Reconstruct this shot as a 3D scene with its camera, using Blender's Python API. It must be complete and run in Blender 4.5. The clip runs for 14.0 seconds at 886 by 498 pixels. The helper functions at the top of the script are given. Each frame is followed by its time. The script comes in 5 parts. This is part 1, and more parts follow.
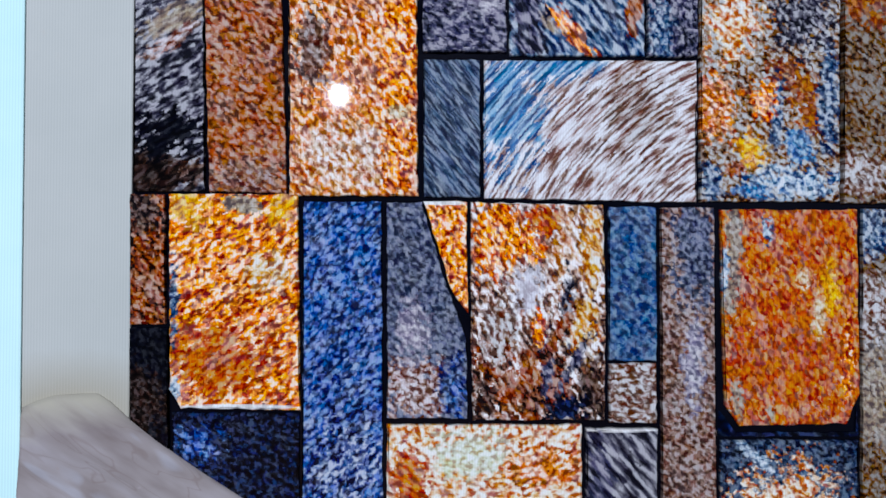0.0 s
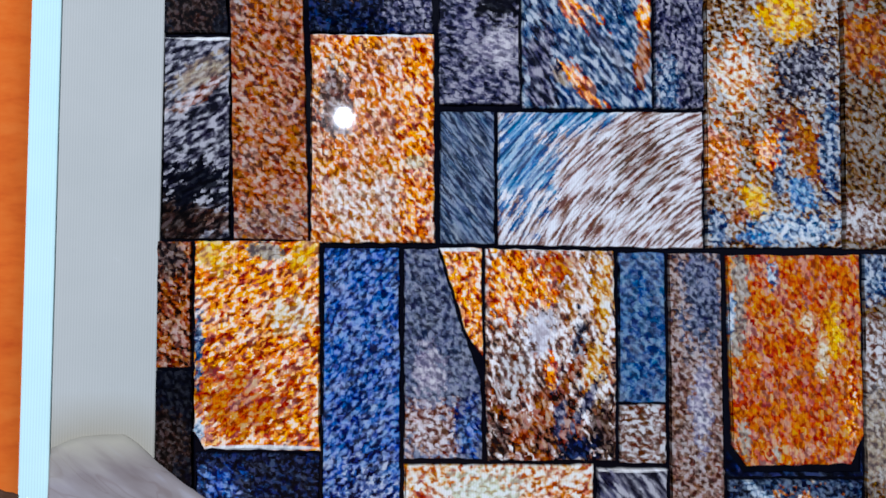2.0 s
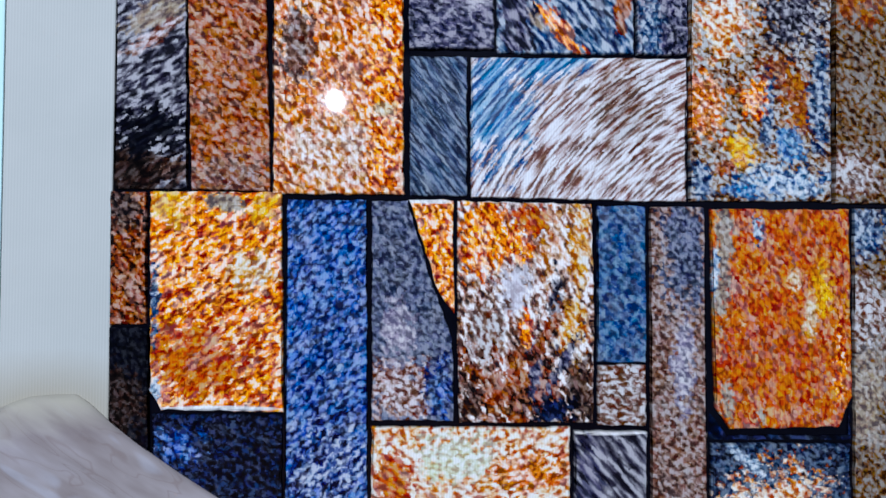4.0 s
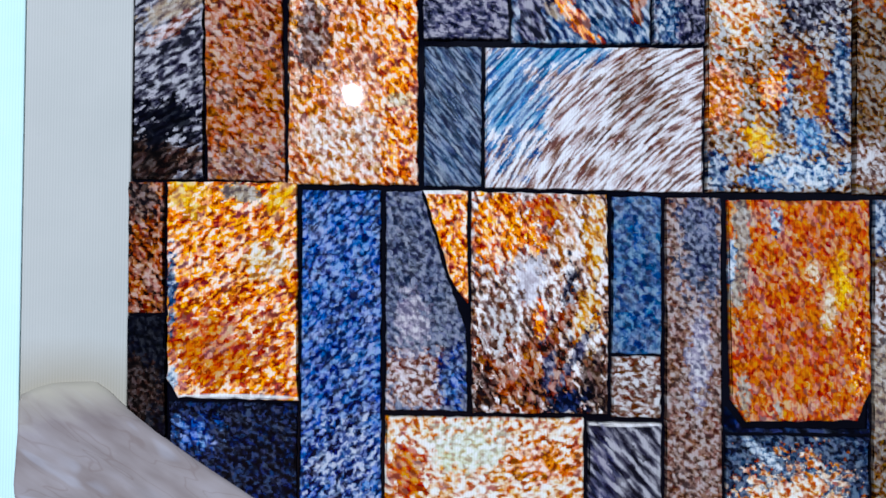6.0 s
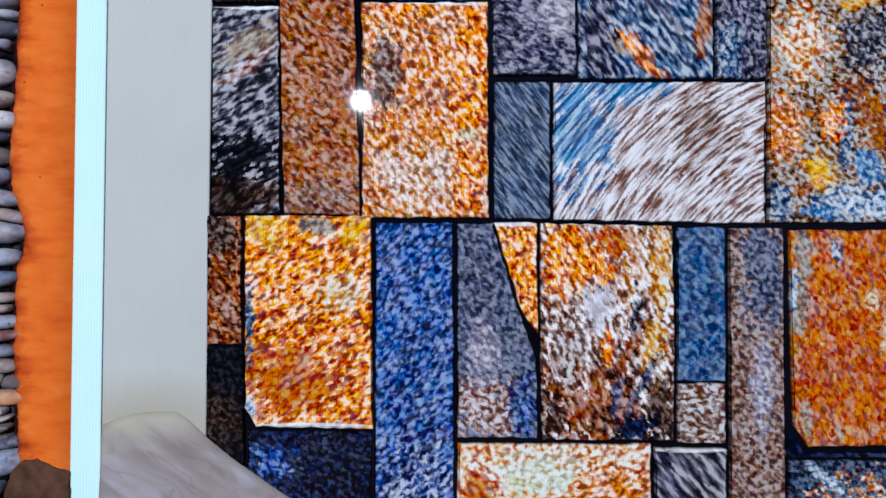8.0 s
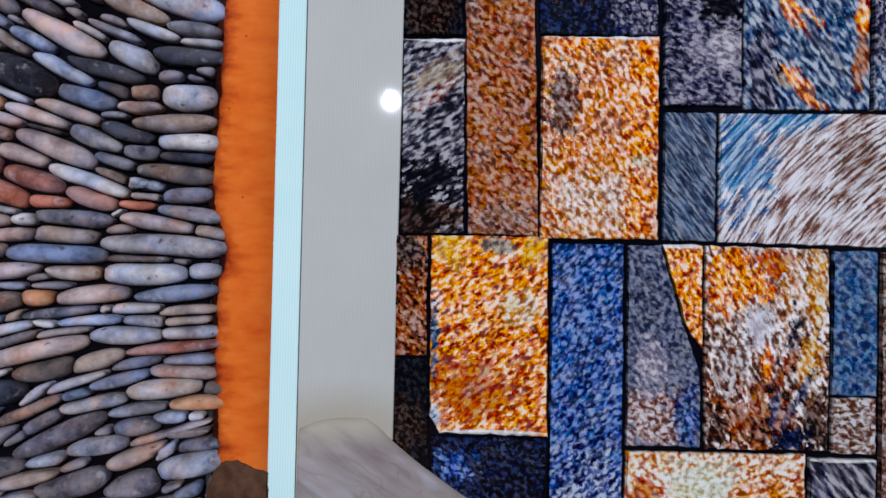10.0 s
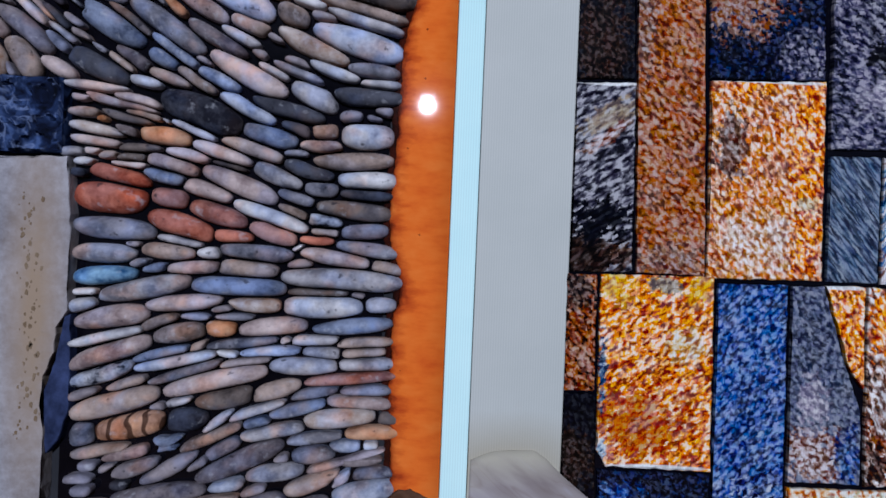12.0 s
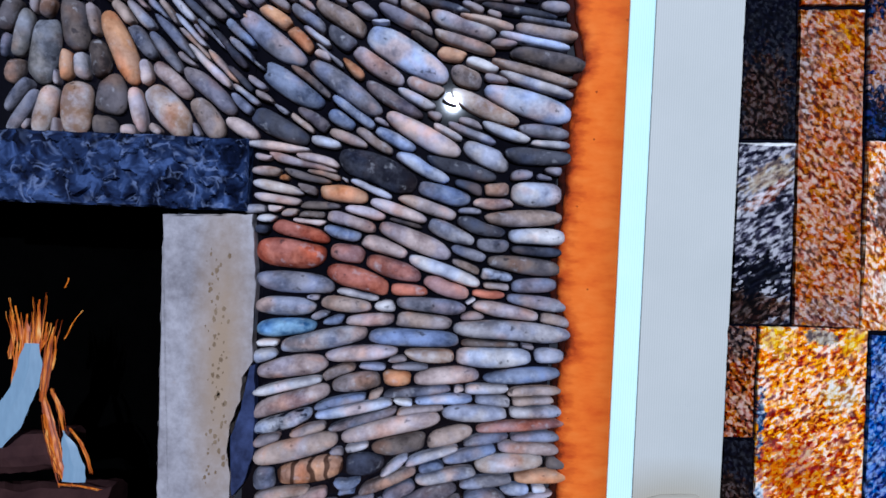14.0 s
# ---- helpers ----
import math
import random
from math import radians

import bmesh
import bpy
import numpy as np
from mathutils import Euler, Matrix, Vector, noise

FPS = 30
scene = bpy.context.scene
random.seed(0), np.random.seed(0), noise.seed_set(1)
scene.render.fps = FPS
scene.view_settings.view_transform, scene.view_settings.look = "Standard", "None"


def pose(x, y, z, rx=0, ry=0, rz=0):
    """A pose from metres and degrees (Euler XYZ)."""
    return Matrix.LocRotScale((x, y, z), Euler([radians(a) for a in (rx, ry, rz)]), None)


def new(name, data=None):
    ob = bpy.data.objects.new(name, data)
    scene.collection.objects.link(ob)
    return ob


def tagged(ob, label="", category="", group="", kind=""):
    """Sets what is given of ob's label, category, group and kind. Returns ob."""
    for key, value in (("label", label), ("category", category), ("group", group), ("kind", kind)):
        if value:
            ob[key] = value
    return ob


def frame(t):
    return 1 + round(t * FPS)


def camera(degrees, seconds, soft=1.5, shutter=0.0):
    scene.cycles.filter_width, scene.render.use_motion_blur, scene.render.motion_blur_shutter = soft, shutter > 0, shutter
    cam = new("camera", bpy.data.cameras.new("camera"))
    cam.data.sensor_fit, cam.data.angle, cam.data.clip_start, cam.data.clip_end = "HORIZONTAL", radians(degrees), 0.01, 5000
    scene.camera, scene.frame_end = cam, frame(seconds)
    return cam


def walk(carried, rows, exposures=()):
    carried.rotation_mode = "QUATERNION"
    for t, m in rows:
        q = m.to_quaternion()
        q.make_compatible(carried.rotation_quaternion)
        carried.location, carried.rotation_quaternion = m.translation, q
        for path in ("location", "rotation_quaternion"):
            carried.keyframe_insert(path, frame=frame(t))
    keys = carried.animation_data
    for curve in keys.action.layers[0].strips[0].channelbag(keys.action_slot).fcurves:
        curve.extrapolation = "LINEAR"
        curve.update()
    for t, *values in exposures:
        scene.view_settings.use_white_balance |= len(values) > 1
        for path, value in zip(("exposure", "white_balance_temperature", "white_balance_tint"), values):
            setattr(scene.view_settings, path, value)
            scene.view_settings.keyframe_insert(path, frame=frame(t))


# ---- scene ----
cam = camera(66.0, 14.0, soft=1.6)
ROWS = [
    (0.0, 0.0001, -0.6032, 1.5001, -3.794, -0.035, -0.708),
    (0.5, -0.0002, -0.6058, 1.4938, -3.613, -0.202, -0.888),
    (1.0, -0.0036, -0.6045, 1.4968, -3.932, -0.046, -0.678),
    (1.5, -0.0091, -0.6097, 1.5017, -3.642, 0.550, -0.757),
    (2.0, -0.0145, -0.6243, 1.5255, -3.662, 1.395, -0.780),
    (2.5, -0.0023, -0.6115, 1.5118, -4.006, 1.200, -0.631),
    (3.0, 0.0095, -0.5943, 1.5002, -4.121, 0.333, 0.019),
    (3.2, 0.0095, -0.5913, 1.4942, -3.921, 0.733, -0.480),
    (5.5, 0.0147, -0.6043, 1.4933, -3.913, -0.037, -1.077),
    (6.0, 0.0141, -0.5957, 1.4902, -2.515, 0.054, -0.991),
    (6.5, 0.0095, -0.5850, 1.4904, -3.005, 0.095, -0.829),
    (7.0, 0.0027, -0.5858, 1.4919, -2.596, 0.328, -0.674),
    (7.2, -0.0033, -0.5898, 1.4959, -2.569, 0.242, -0.674),
    (9.3, -0.1516, -0.6284, 1.5383, -2.684, 0.051, -1.000),
    (9.5, -0.1646, -0.6324, 1.5393, -2.427, -0.035, -1.089),
    (10.0, -0.2121, -0.6399, 1.5340, -2.272, -0.180, -1.503),
    (10.5, -0.2557, -0.6283, 1.5268, -2.233, -0.522, -1.602),
    (11.0, -0.2842, -0.6337, 1.5362, -1.846, -0.463, -1.645),
    (11.5, -0.3115, -0.6414, 1.5553, -1.928, -0.822, -1.720),
    (12.0, -0.3654, -0.6530, 1.5663, -1.262, -0.340, -2.365),
    (12.5, -0.4126, -0.6535, 1.5808, -1.767, -0.672, -2.666),
    (13.0, -0.4691, -0.6654, 1.5996, -1.551, -0.748, -2.728),
    (13.5, -0.4966, -0.6787, 1.6160, -1.540, -0.851, -2.893),
    (14.0, -0.5351, -0.6778, 1.6262, -1.192, -1.426, -2.419),
]
walk(cam, [(t, pose(x, y, z, 90 + pitch, roll, yaw)) for t, x, y, z, yaw, pitch, roll in ROWS],
     [(0.0, -0.12, 6350, 10), (2.5, -0.14, 6350, 10), (3.0, -0.12, 6050, 9), (5.5, 0.02, 6150, 9), (6.0, 0.04, 6300, 9), (7.2, 0.02, 6300, 9), (9.5, -0.30, 6800, 13),
      (11.5, -0.42, 6450, 14), (12.5, -0.36, 6100, 11), (13.0, -0.34, 6150, 11), (13.5, -0.08, 6050, 11), (14.0, 0.04, 6050, 11)])


# ---- light: one lamp in the room behind the viewer, dark surroundings
LAMP = (-0.407, -4.0, 2.512)
world = bpy.data.worlds.new("room_air")
scene.world = world
world.use_nodes = True
world.node_tree.nodes["Background"].inputs["Color"].default_value = (0.5, 0.55, 0.6, 1)
world.node_tree.nodes["Background"].inputs["Strength"].default_value = 0.05
bulb = bpy.data.lights.new("room_lamp_light", "POINT")
bulb.energy, bulb.shadow_soft_size, bulb.color = 850.0, 0.026, (0.87, 0.98, 1.17)
new("room_lamp_light", bulb).location = LAMP


# ---- materials
def lin(text, k=0.8):
    """A colour from its hex text, as a linear albedo."""
    v = [int(text[i:i + 2], 16) / 255 for i in (0, 2, 4)]
    return (*[k * (c / 12.92 if c < 0.04045 else ((c + 0.055) / 1.055) ** 2.4) for c in v], 1.0)


def node(tree, kind, inputs=(), **settings):
    n = tree.nodes.new(kind)
    if "operation" in settings:
        n.operation = settings["operation"]
    if "vector_type" in settings:
        n.vector_type = settings["vector_type"]
    if "bands_direction" in settings:
        n.bands_direction = settings["bands_direction"]
    if "data_type" in settings:
        n.data_type, n.blend_type = settings["data_type"], settings["blend_type"]
    for key, value in dict(inputs).items():
        if isinstance(value, bpy.types.NodeSocket):
            tree.links.new(value, n.inputs[key])
        else:
            n.inputs[key].default_value = value
    return n


def sums(tree, op, a, b=0.0, c=0.0):
    return node(tree, "ShaderNodeMath", {0: a, 1: b, 2: c}, operation=op).outputs[0]


def ramp(tree, fac, colours, low=0.0, high=1.0):
    n = node(tree, "ShaderNodeValToRGB", {"Fac": fac})
    for i, c in enumerate(colours):
        at = low + (high - low) * i / max(1, len(colours) - 1)
        el = n.color_ramp.elements[i] if i < 2 else n.color_ramp.elements.new(at)
        el.position, el.color = at, c
    return n.outputs["Color"]


def blend(tree, fac, a, b, mode="MIX"):
    n = node(tree, "ShaderNodeMix", data_type="RGBA", blend_type=mode)
    for key, value in ((0, fac), (6, a), (7, b)):
        if isinstance(value, bpy.types.NodeSocket):
            tree.links.new(value, n.inputs[key])
        else:
            n.inputs[key].default_value = value
    return n.outputs[2]


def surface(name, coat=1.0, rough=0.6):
    """A node material; its flat-normal coat imitates a screen's glass mirroring the lamp. Returns material, tree and
    its shader.
    """
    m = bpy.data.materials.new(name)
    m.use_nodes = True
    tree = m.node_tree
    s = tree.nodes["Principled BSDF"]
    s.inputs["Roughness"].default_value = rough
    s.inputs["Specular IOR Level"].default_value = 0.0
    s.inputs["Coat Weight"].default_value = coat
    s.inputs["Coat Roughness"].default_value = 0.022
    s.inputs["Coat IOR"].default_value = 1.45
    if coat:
        # fixed normal keeps the lamp's reflection one spot across rounded stones, as on glass
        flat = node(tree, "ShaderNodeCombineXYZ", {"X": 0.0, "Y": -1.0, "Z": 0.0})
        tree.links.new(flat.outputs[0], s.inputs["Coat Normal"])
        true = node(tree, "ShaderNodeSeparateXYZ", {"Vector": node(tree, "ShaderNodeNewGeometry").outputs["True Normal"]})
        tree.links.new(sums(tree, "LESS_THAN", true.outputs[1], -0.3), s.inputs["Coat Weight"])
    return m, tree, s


def relief(tree, shader, height, strength=0.4, distance=0.001):
    b = node(tree, "ShaderNodeBump", {"Height": height, "Strength": strength, "Distance": distance})
    tree.links.new(b.outputs[0], shader.inputs["Normal"])


PIXEL_COLS = math.tau / (20 * 0.00245)  # a screen's pixel columns drawn as fine upright stripes, 2.45 mm apart

# Mineral palettes of the slate, from its darkest to its lightest flecks; edge is a painted rim highlight.
PALETTES = {
    "ink": "07070d 0c0d18 14151f 2a2b33", "inkbrown": "0b0708 1d1311 3a2620 5a4a48",
    "greywhite": "12121d 2a2836 4c4a58 7e7a82 b8b4b8", "cream": "8a5a34 d9a56a e9cf9f f1e4cf",
    "darkbrown": "120c10 2a1a18 57372a 8a7068", "rust": "5a2210 9a461e c2683a d08862 dcb09a",
    "rustgrey": "4a2a26 7c4c3c a3745c b9a6a4", "rustdeep": "6b2606 933f0a b0601c c98038",
    "edge": "d8d2cf efe8e2 ffffff", "rustwhite": "783010 b85a24 da8444 e6a676 eed6c6",
    "amber": "741c0a a83a0c d2600e ee8018 f69828 fab848 f4d8c4", "whiterust": "8a4a28 c8946c dec2ae eee4e0",
    "navydark": "05060e 0c1122 18203a 34426a", "pinkrust": "8a4a34 c07a5c d8a896 e2c8c6",
    "violet": "101222 26283e 484862 767284 a8a2ac", "mauvelight": "6a6478 9a92a2 bdb4bc d8d0d2",
    "steel": "14203c 2d4468 506a88 8494a8 c0c6ce", "slategrey": "20283c 3d4a63 64738a 8d98a8",
    "palebrown": "6e4a42 a48478 d0c0be e6e0e2 f4f2f4", "skyblue": "2a4e7c 4a80b2 84aed2 b8d4e6",
    "whitebrown": "5e3628 9a7464 d8ccc8 eeeaea", "multi": "34180c 8a4c18 b88a5c d0c4bc f0eeec",
    "gold": "b46408 e6960c fab81c fad468", "whiteblue": "2a4468 7f9ab4 c6d2da e6e8ea",
    "tan": "3c1f0d 824e1e b27e48 a4988e ccc0b6", "darkrust": "1c0c08 6a240c 9e441a c2704a d8a890",
    "fire": "982a08 c04006 de5a0c ea701a f08c30 eeb070", "flame": "9c3004 d0500a ea6c14 f48c2a",
    "goldgrey": "6a5a58 a89080 c9b49a dfd3c6", "blue": "101a40 223668 3a5898 5c7cb8 88a0d0",
    "bluewhite": "0a0f2a 2a3d78 7084b0 c6cad9", "greyviolet": "22263a 464c62 6a7088 8f92a2",
    "pinkbrown": "5a2c20 9a7064 cdb8b4 e2d8da", "oddmix": "241a1e 5e3c30 a47a64 ccb8b0 ece6e4",
    "white": "b8aeb4 d9d2d8 e8e4ea", "ambwhite": "9a4a10 e09434 ecd0a4 f2ece4",
    "bluegrey": "1e3054 34507a 4f6e96 7892ae", "mauvebrown": "452a24 80594c aa8678 c8b6b2",
    "creamrust": "b04a18 e08c4c f2cca4 f6e6d2 fbf5ec", "creamwhite": "b8a488 dcd8b8 e8ecd8 f6f6ee",
    "earth": "2a1a14 4e3224 6c4a38 866a5a", "steeldark": "0c1222 222e48 40506c 6c7c92",
}


# Albedo where not 0.8; multi, tan, fire and others have right-hand vignetting painted in.
DEPTH = {"multi": 0.54, "tan": 0.44, "fire": 0.66, "flame": 0.66, "mauvebrown": 0.68, "goldgrey": 0.6, "amber": 0.95, "oddmix": 0.95, "darkrust": 0.65, "ink": 0.6, "inkbrown": 0.65, "navydark": 0.7, "whiterust": 0.95, "rustwhite": 0.95, "rust": 0.66, "whitebrown": 0.66, "steeldark": 0.7, "pinkrust": 0.5, "skyblue": 0.7}


def colours(key):
    return [lin(c, DEPTH.get(key, 0.8)) for c in PALETTES[key].split()]


def slate(key, angle, stretch, cell, mix, patches, arc=None):
    """Split-face slate: small hard-edged mineral flecks, stepped like a screen's pixels, drawn out along the cleavage,
    with patches of other minerals and white painted rim highlights. arc: the centre about which the cleavage bends."""
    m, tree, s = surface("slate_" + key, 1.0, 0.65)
    pos = node(tree, "ShaderNodeNewGeometry").outputs["Position"]
    # positions snapped to small squares to copy a screen's pixel steps
    grit = node(tree, "ShaderNodeVectorMath", {0: pos, 1: (0.00115, 0.0, 0.00115)}, operation="SNAP").outputs[0]
    split = node(tree, "ShaderNodeSeparateXYZ", {"Vector": grit})
    warp = node(tree, "ShaderNodeTexNoise", {"Vector": grit, "Scale": 210.0, "Detail": 1.0}).outputs["Color"]
    warp = node(tree, "ShaderNodeVectorMath", {0: warp, 1: (0.5, 0.5, 0.5)}, operation="SUBTRACT").outputs[0]
    warp = node(tree, "ShaderNodeVectorMath", {0: warp, 1: (0.006, 0.0, 0.006) if stretch < 2.5 else (0.0024, 0.0, 0.0024)}, operation="MULTIPLY").outputs[0]
    bent = node(tree, "ShaderNodeVectorMath", {0: grit, 1: warp}, operation="ADD").outputs[0]
    wide = cell * 1.45
    if arc:
        away = node(tree, "ShaderNodeSeparateXYZ", {"Vector": bent})
        dx, dz = sums(tree, "SUBTRACT", away.outputs[0], arc[0]), sums(tree, "SUBTRACT", away.outputs[2], arc[1])
        out = sums(tree, "SQRT", sums(tree, "ADD", sums(tree, "MULTIPLY", dx, dx), sums(tree, "MULTIPLY", dz, dz)))
        turn = sums(tree, "MULTIPLY", sums(tree, "ARCTAN2", dz, dx), 0.32 / (wide * stretch))
        grain = node(tree, "ShaderNodeCombineXYZ", {"X": turn, "Y": 0.0, "Z": sums(tree, "DIVIDE", out, wide)}).outputs[0]
    else:
        grain = node(tree, "ShaderNodeMapping", {"Vector": bent, "Rotation": (0, radians(angle), 0), "Scale": (wide * stretch, 1.0, wide)}, vector_type="TEXTURE").outputs[0]
    cells = node(tree, "ShaderNodeTexVoronoi", {"Vector": grain, "Scale": 1.0, "Randomness": 1.0})
    lots = node(tree, "ShaderNodeSeparateColor", {"Color": cells.outputs["Color"]})
    fleck = lots.outputs[0]
    streak = node(tree, "ShaderNodeTexNoise", {"Vector": cells.outputs["Position"], "Scale": 0.45, "Detail": 1.0}).outputs["Fac"]
    broad = node(tree, "ShaderNodeTexNoise", {"Vector": grit, "Scale": 30.0, "Detail": 3.0}).outputs["Fac"]
    crack = node(tree, "ShaderNodeTexNoise", {"Vector": grain, "Scale": 0.85, "Detail": 1.0, "Roughness": 0.4}).outputs["Fac"]
    value = sums(tree, "MULTIPLY_ADD", sums(tree, "SUBTRACT", fleck, 0.5), 0.3 + 0.5 * mix, 0.52)
    value = sums(tree, "MULTIPLY_ADD", sums(tree, "SUBTRACT", crack, 0.5), 3.1, value)
    value = sums(tree, "MULTIPLY_ADD", sums(tree, "SUBTRACT", streak, 0.5), 0.7, value)
    value = sums(tree, "MULTIPLY_ADD", sums(tree, "SUBTRACT", broad, 0.5), 0.3 if arc else 0.9, value)
    value = sums(tree, "ADD", sums(tree, "MULTIPLY", value, 0.35), sums(tree, "MULTIPLY", sums(tree, "SNAP", value, 0.17), 0.65))
    value = sums(tree, "ADD", value, 0.04)
    colour = ramp(tree, value, colours(key), 0.06, 0.94)
    edge = node(tree, "ShaderNodeTexNoise", {"Vector": grit, "Scale": 60.0, "Detail": 4.0, "Roughness": 0.65}).outputs["Fac"]
    for x, z, rx, rz, other, *lean in patches:
        dx, dz = sums(tree, "SUBTRACT", split.outputs[0], x), sums(tree, "SUBTRACT", split.outputs[2], z)
        if lean:
            c, n = math.cos(radians(lean[0])), math.sin(radians(lean[0]))
            dx, dz = sums(tree, "MULTIPLY_ADD", dz, n, sums(tree, "MULTIPLY", dx, c)), sums(tree, "MULTIPLY_ADD", dx, -n, sums(tree, "MULTIPLY", dz, c))
        dx, dz = sums(tree, "DIVIDE", dx, rx), sums(tree, "DIVIDE", dz, rz)
        far = sums(tree, "SQRT", sums(tree, "ADD", sums(tree, "MULTIPLY", dx, dx), sums(tree, "MULTIPLY", dz, dz)))
        # the white highlight painted along a block's rim keeps a clean border
        if other != "edge":
            far = sums(tree, "MULTIPLY_ADD", sums(tree, "SUBTRACT", edge, 0.5), 2.8, far)
            far = sums(tree, "MULTIPLY_ADD", sums(tree, "SUBTRACT", fleck, 0.5), 0.8, far)
        mask = node(tree, "ShaderNodeMapRange", {"Value": far, "From Min": 1.12, "From Max": 0.84}).outputs[0]
        colour = blend(tree, mask, colour, ramp(tree, value, colours(other), 0.06, 0.94))
    dull = node(tree, "ShaderNodeTexNoise", {"Vector": cells.outputs["Position"], "Scale": 0.22, "Detail": 2.0}).outputs["Fac"]
    rich = sums(tree, "MULTIPLY_ADD", sums(tree, "SUBTRACT", dull, 0.5), 1.3, sums(tree, "MULTIPLY_ADD", lots.outputs[1], 0.4, 0.83))
    colour = node(tree, "ShaderNodeHueSaturation", {"Hue": sums(tree, "MULTIPLY_ADD", lots.outputs[2], 0.03, 0.485), "Saturation": rich, "Color": colour}).outputs[0]
    pixel_cols = node(tree, "ShaderNodeTexWave", {"Vector": pos, "Scale": PIXEL_COLS, "Distortion": 0.0}, bands_direction="X").outputs["Fac"]
    dim = sums(tree, "MULTIPLY_ADD", pixel_cols, 0.12, 0.91)
    colour = blend(tree, 1.0, colour, node(tree, "ShaderNodeCombineColor", {0: dim, 1: dim, 2: dim}).outputs[0], "MULTIPLY")
    tree.links.new(colour, s.inputs["Base Color"])
    relief(tree, s, value, 0.25, 0.001)
    return m


def mottled(name, dark, light, scale, coat=1.0, rough=0.6, bump=0.3, stripes=0.0, tone_patch=None, spread=0.0, k=0.8):
    """A plain mineral or painted surface: two tones mixed at two scales; Object Info's Random shifts alike pieces."""
    m, tree, s = surface(name, coat, rough)
    pos = node(tree, "ShaderNodeNewGeometry").outputs["Position"]
    fine = node(tree, "ShaderNodeTexNoise", {"Vector": pos, "Scale": scale, "Detail": 4.0, "Roughness": 0.65}).outputs["Fac"]
    wide = node(tree, "ShaderNodeTexNoise", {"Vector": pos, "Scale": scale * 0.17, "Detail": 2.0}).outputs["Fac"]
    both = sums(tree, "ADD", sums(tree, "MULTIPLY", fine, 0.5), sums(tree, "MULTIPLY", wide, 0.5))
    if spread:
        chance = node(tree, "ShaderNodeObjectInfo").outputs["Random"]
        both = sums(tree, "MULTIPLY_ADD", sums(tree, "SUBTRACT", chance, 0.5), spread, both)
    colour = ramp(tree, both, [lin(dark, k), lin(light, k)], 0.33, 0.67)
    if tone_patch:
        x, z, rx, rz, tone, low, high = tone_patch
        split = node(tree, "ShaderNodeSeparateXYZ", {"Vector": pos})
        dx = sums(tree, "DIVIDE", sums(tree, "SUBTRACT", split.outputs[0], x), rx)
        dz = sums(tree, "DIVIDE", sums(tree, "SUBTRACT", split.outputs[2], z), rz)
        far = sums(tree, "SQRT", sums(tree, "ADD", sums(tree, "MULTIPLY", dx, dx), sums(tree, "MULTIPLY", dz, dz)))
        far = sums(tree, "MULTIPLY_ADD", sums(tree, "SUBTRACT", fine, 0.5), 0.4, far)
        mask = node(tree, "ShaderNodeMapRange", {"Value": far, "From Min": high, "From Max": low}).outputs[0]
        colour = blend(tree, mask, colour, lin(tone))
    if stripes:
        wave = node(tree, "ShaderNodeTexWave", {"Vector": pos, "Scale": PIXEL_COLS, "Distortion": 0.0}, bands_direction="X").outputs["Fac"]
        dim = sums(tree, "MULTIPLY_ADD", wave, stripes, 1 - stripes)
        colour = blend(tree, 1.0, colour, node(tree, "ShaderNodeCombineColor", {0: dim, 1: dim, 2: dim}).outputs[0], "MULTIPLY")
    tree.links.new(colour, s.inputs["Base Color"])
    relief(tree, s, fine, bump, 0.001)
    return m


# ---- mesh helpers
def part(name, bm, material, parent=None, label="", smooth=False):
    me = bpy.data.meshes.new(name)
    bmesh.ops.recalc_face_normals(bm, faces=bm.faces)
    for face in bm.faces:
        face.smooth = smooth
    bm.to_mesh(me)
    bm.free()
    me.materials.append(material)
    ob = new(name, me)
    ob.parent = parent
    return tagged(ob, label) if label else ob


def box(bm, x0, x1, y0, y1, z0, z1, bevel=0.0):
    made = bmesh.ops.create_cube(bm, size=1.0, matrix=Matrix.Translation(((x0 + x1) / 2, (y0 + y1) / 2, (z0 + z1) / 2)) @ Matrix.Diagonal((x1 - x0, y1 - y0, z1 - z0, 1)))
    if bevel:
        bmesh.ops.bevel(bm, geom=list({e for v in made["verts"] for e in v.link_edges}), offset=bevel, segments=2, affect="EDGES", profile=0.5)
    return bm


def chipped(points, step, jitter, rng):
    """An outline with its edges broken into short, uneven runs."""
    line = []
    for (x0, z0), (x1, z1) in zip(points, points[1:] + points[:1]):
        n = max(1, round(math.hypot(x1 - x0, z1 - z0) / step))
        for i in range(n):
            line.append((x0 + (x1 - x0) * i / n + rng.uniform(-jitter, jitter), z0 + (z1 - z0) * i / n + rng.uniform(-jitter, jitter)))
    return line


def slab(line, back, front, bevel):
    """A slab with that outline, from y = back to y = front, its front edge rounded."""
    bm = bmesh.new()
    cx, cz = sum(p[0] for p in line) / len(line), sum(p[1] for p in line) / len(line)
    size = max(max(abs(p[0] - cx), abs(p[1] - cz)) for p in line)
    rings = []
    for y, inset in ((back, 0.0), (front + bevel, 0.0), (front + bevel * 0.3, bevel * 0.4), (front, bevel)):
        k = 1 - inset / size
        rings.append([bm.verts.new((cx + (x - cx) * k, y, cz + (z - cz) * k)) for x, z in line])
    n = len(line)
    for a, b in zip(rings, rings[1:]):
        for i in range(n):
            bm.faces.new((a[i], a[(i + 1) % n], b[(i + 1) % n], b[i]))
    bmesh.ops.triangulate(bm, faces=[bm.faces.new(rings[-1])])
    return bm


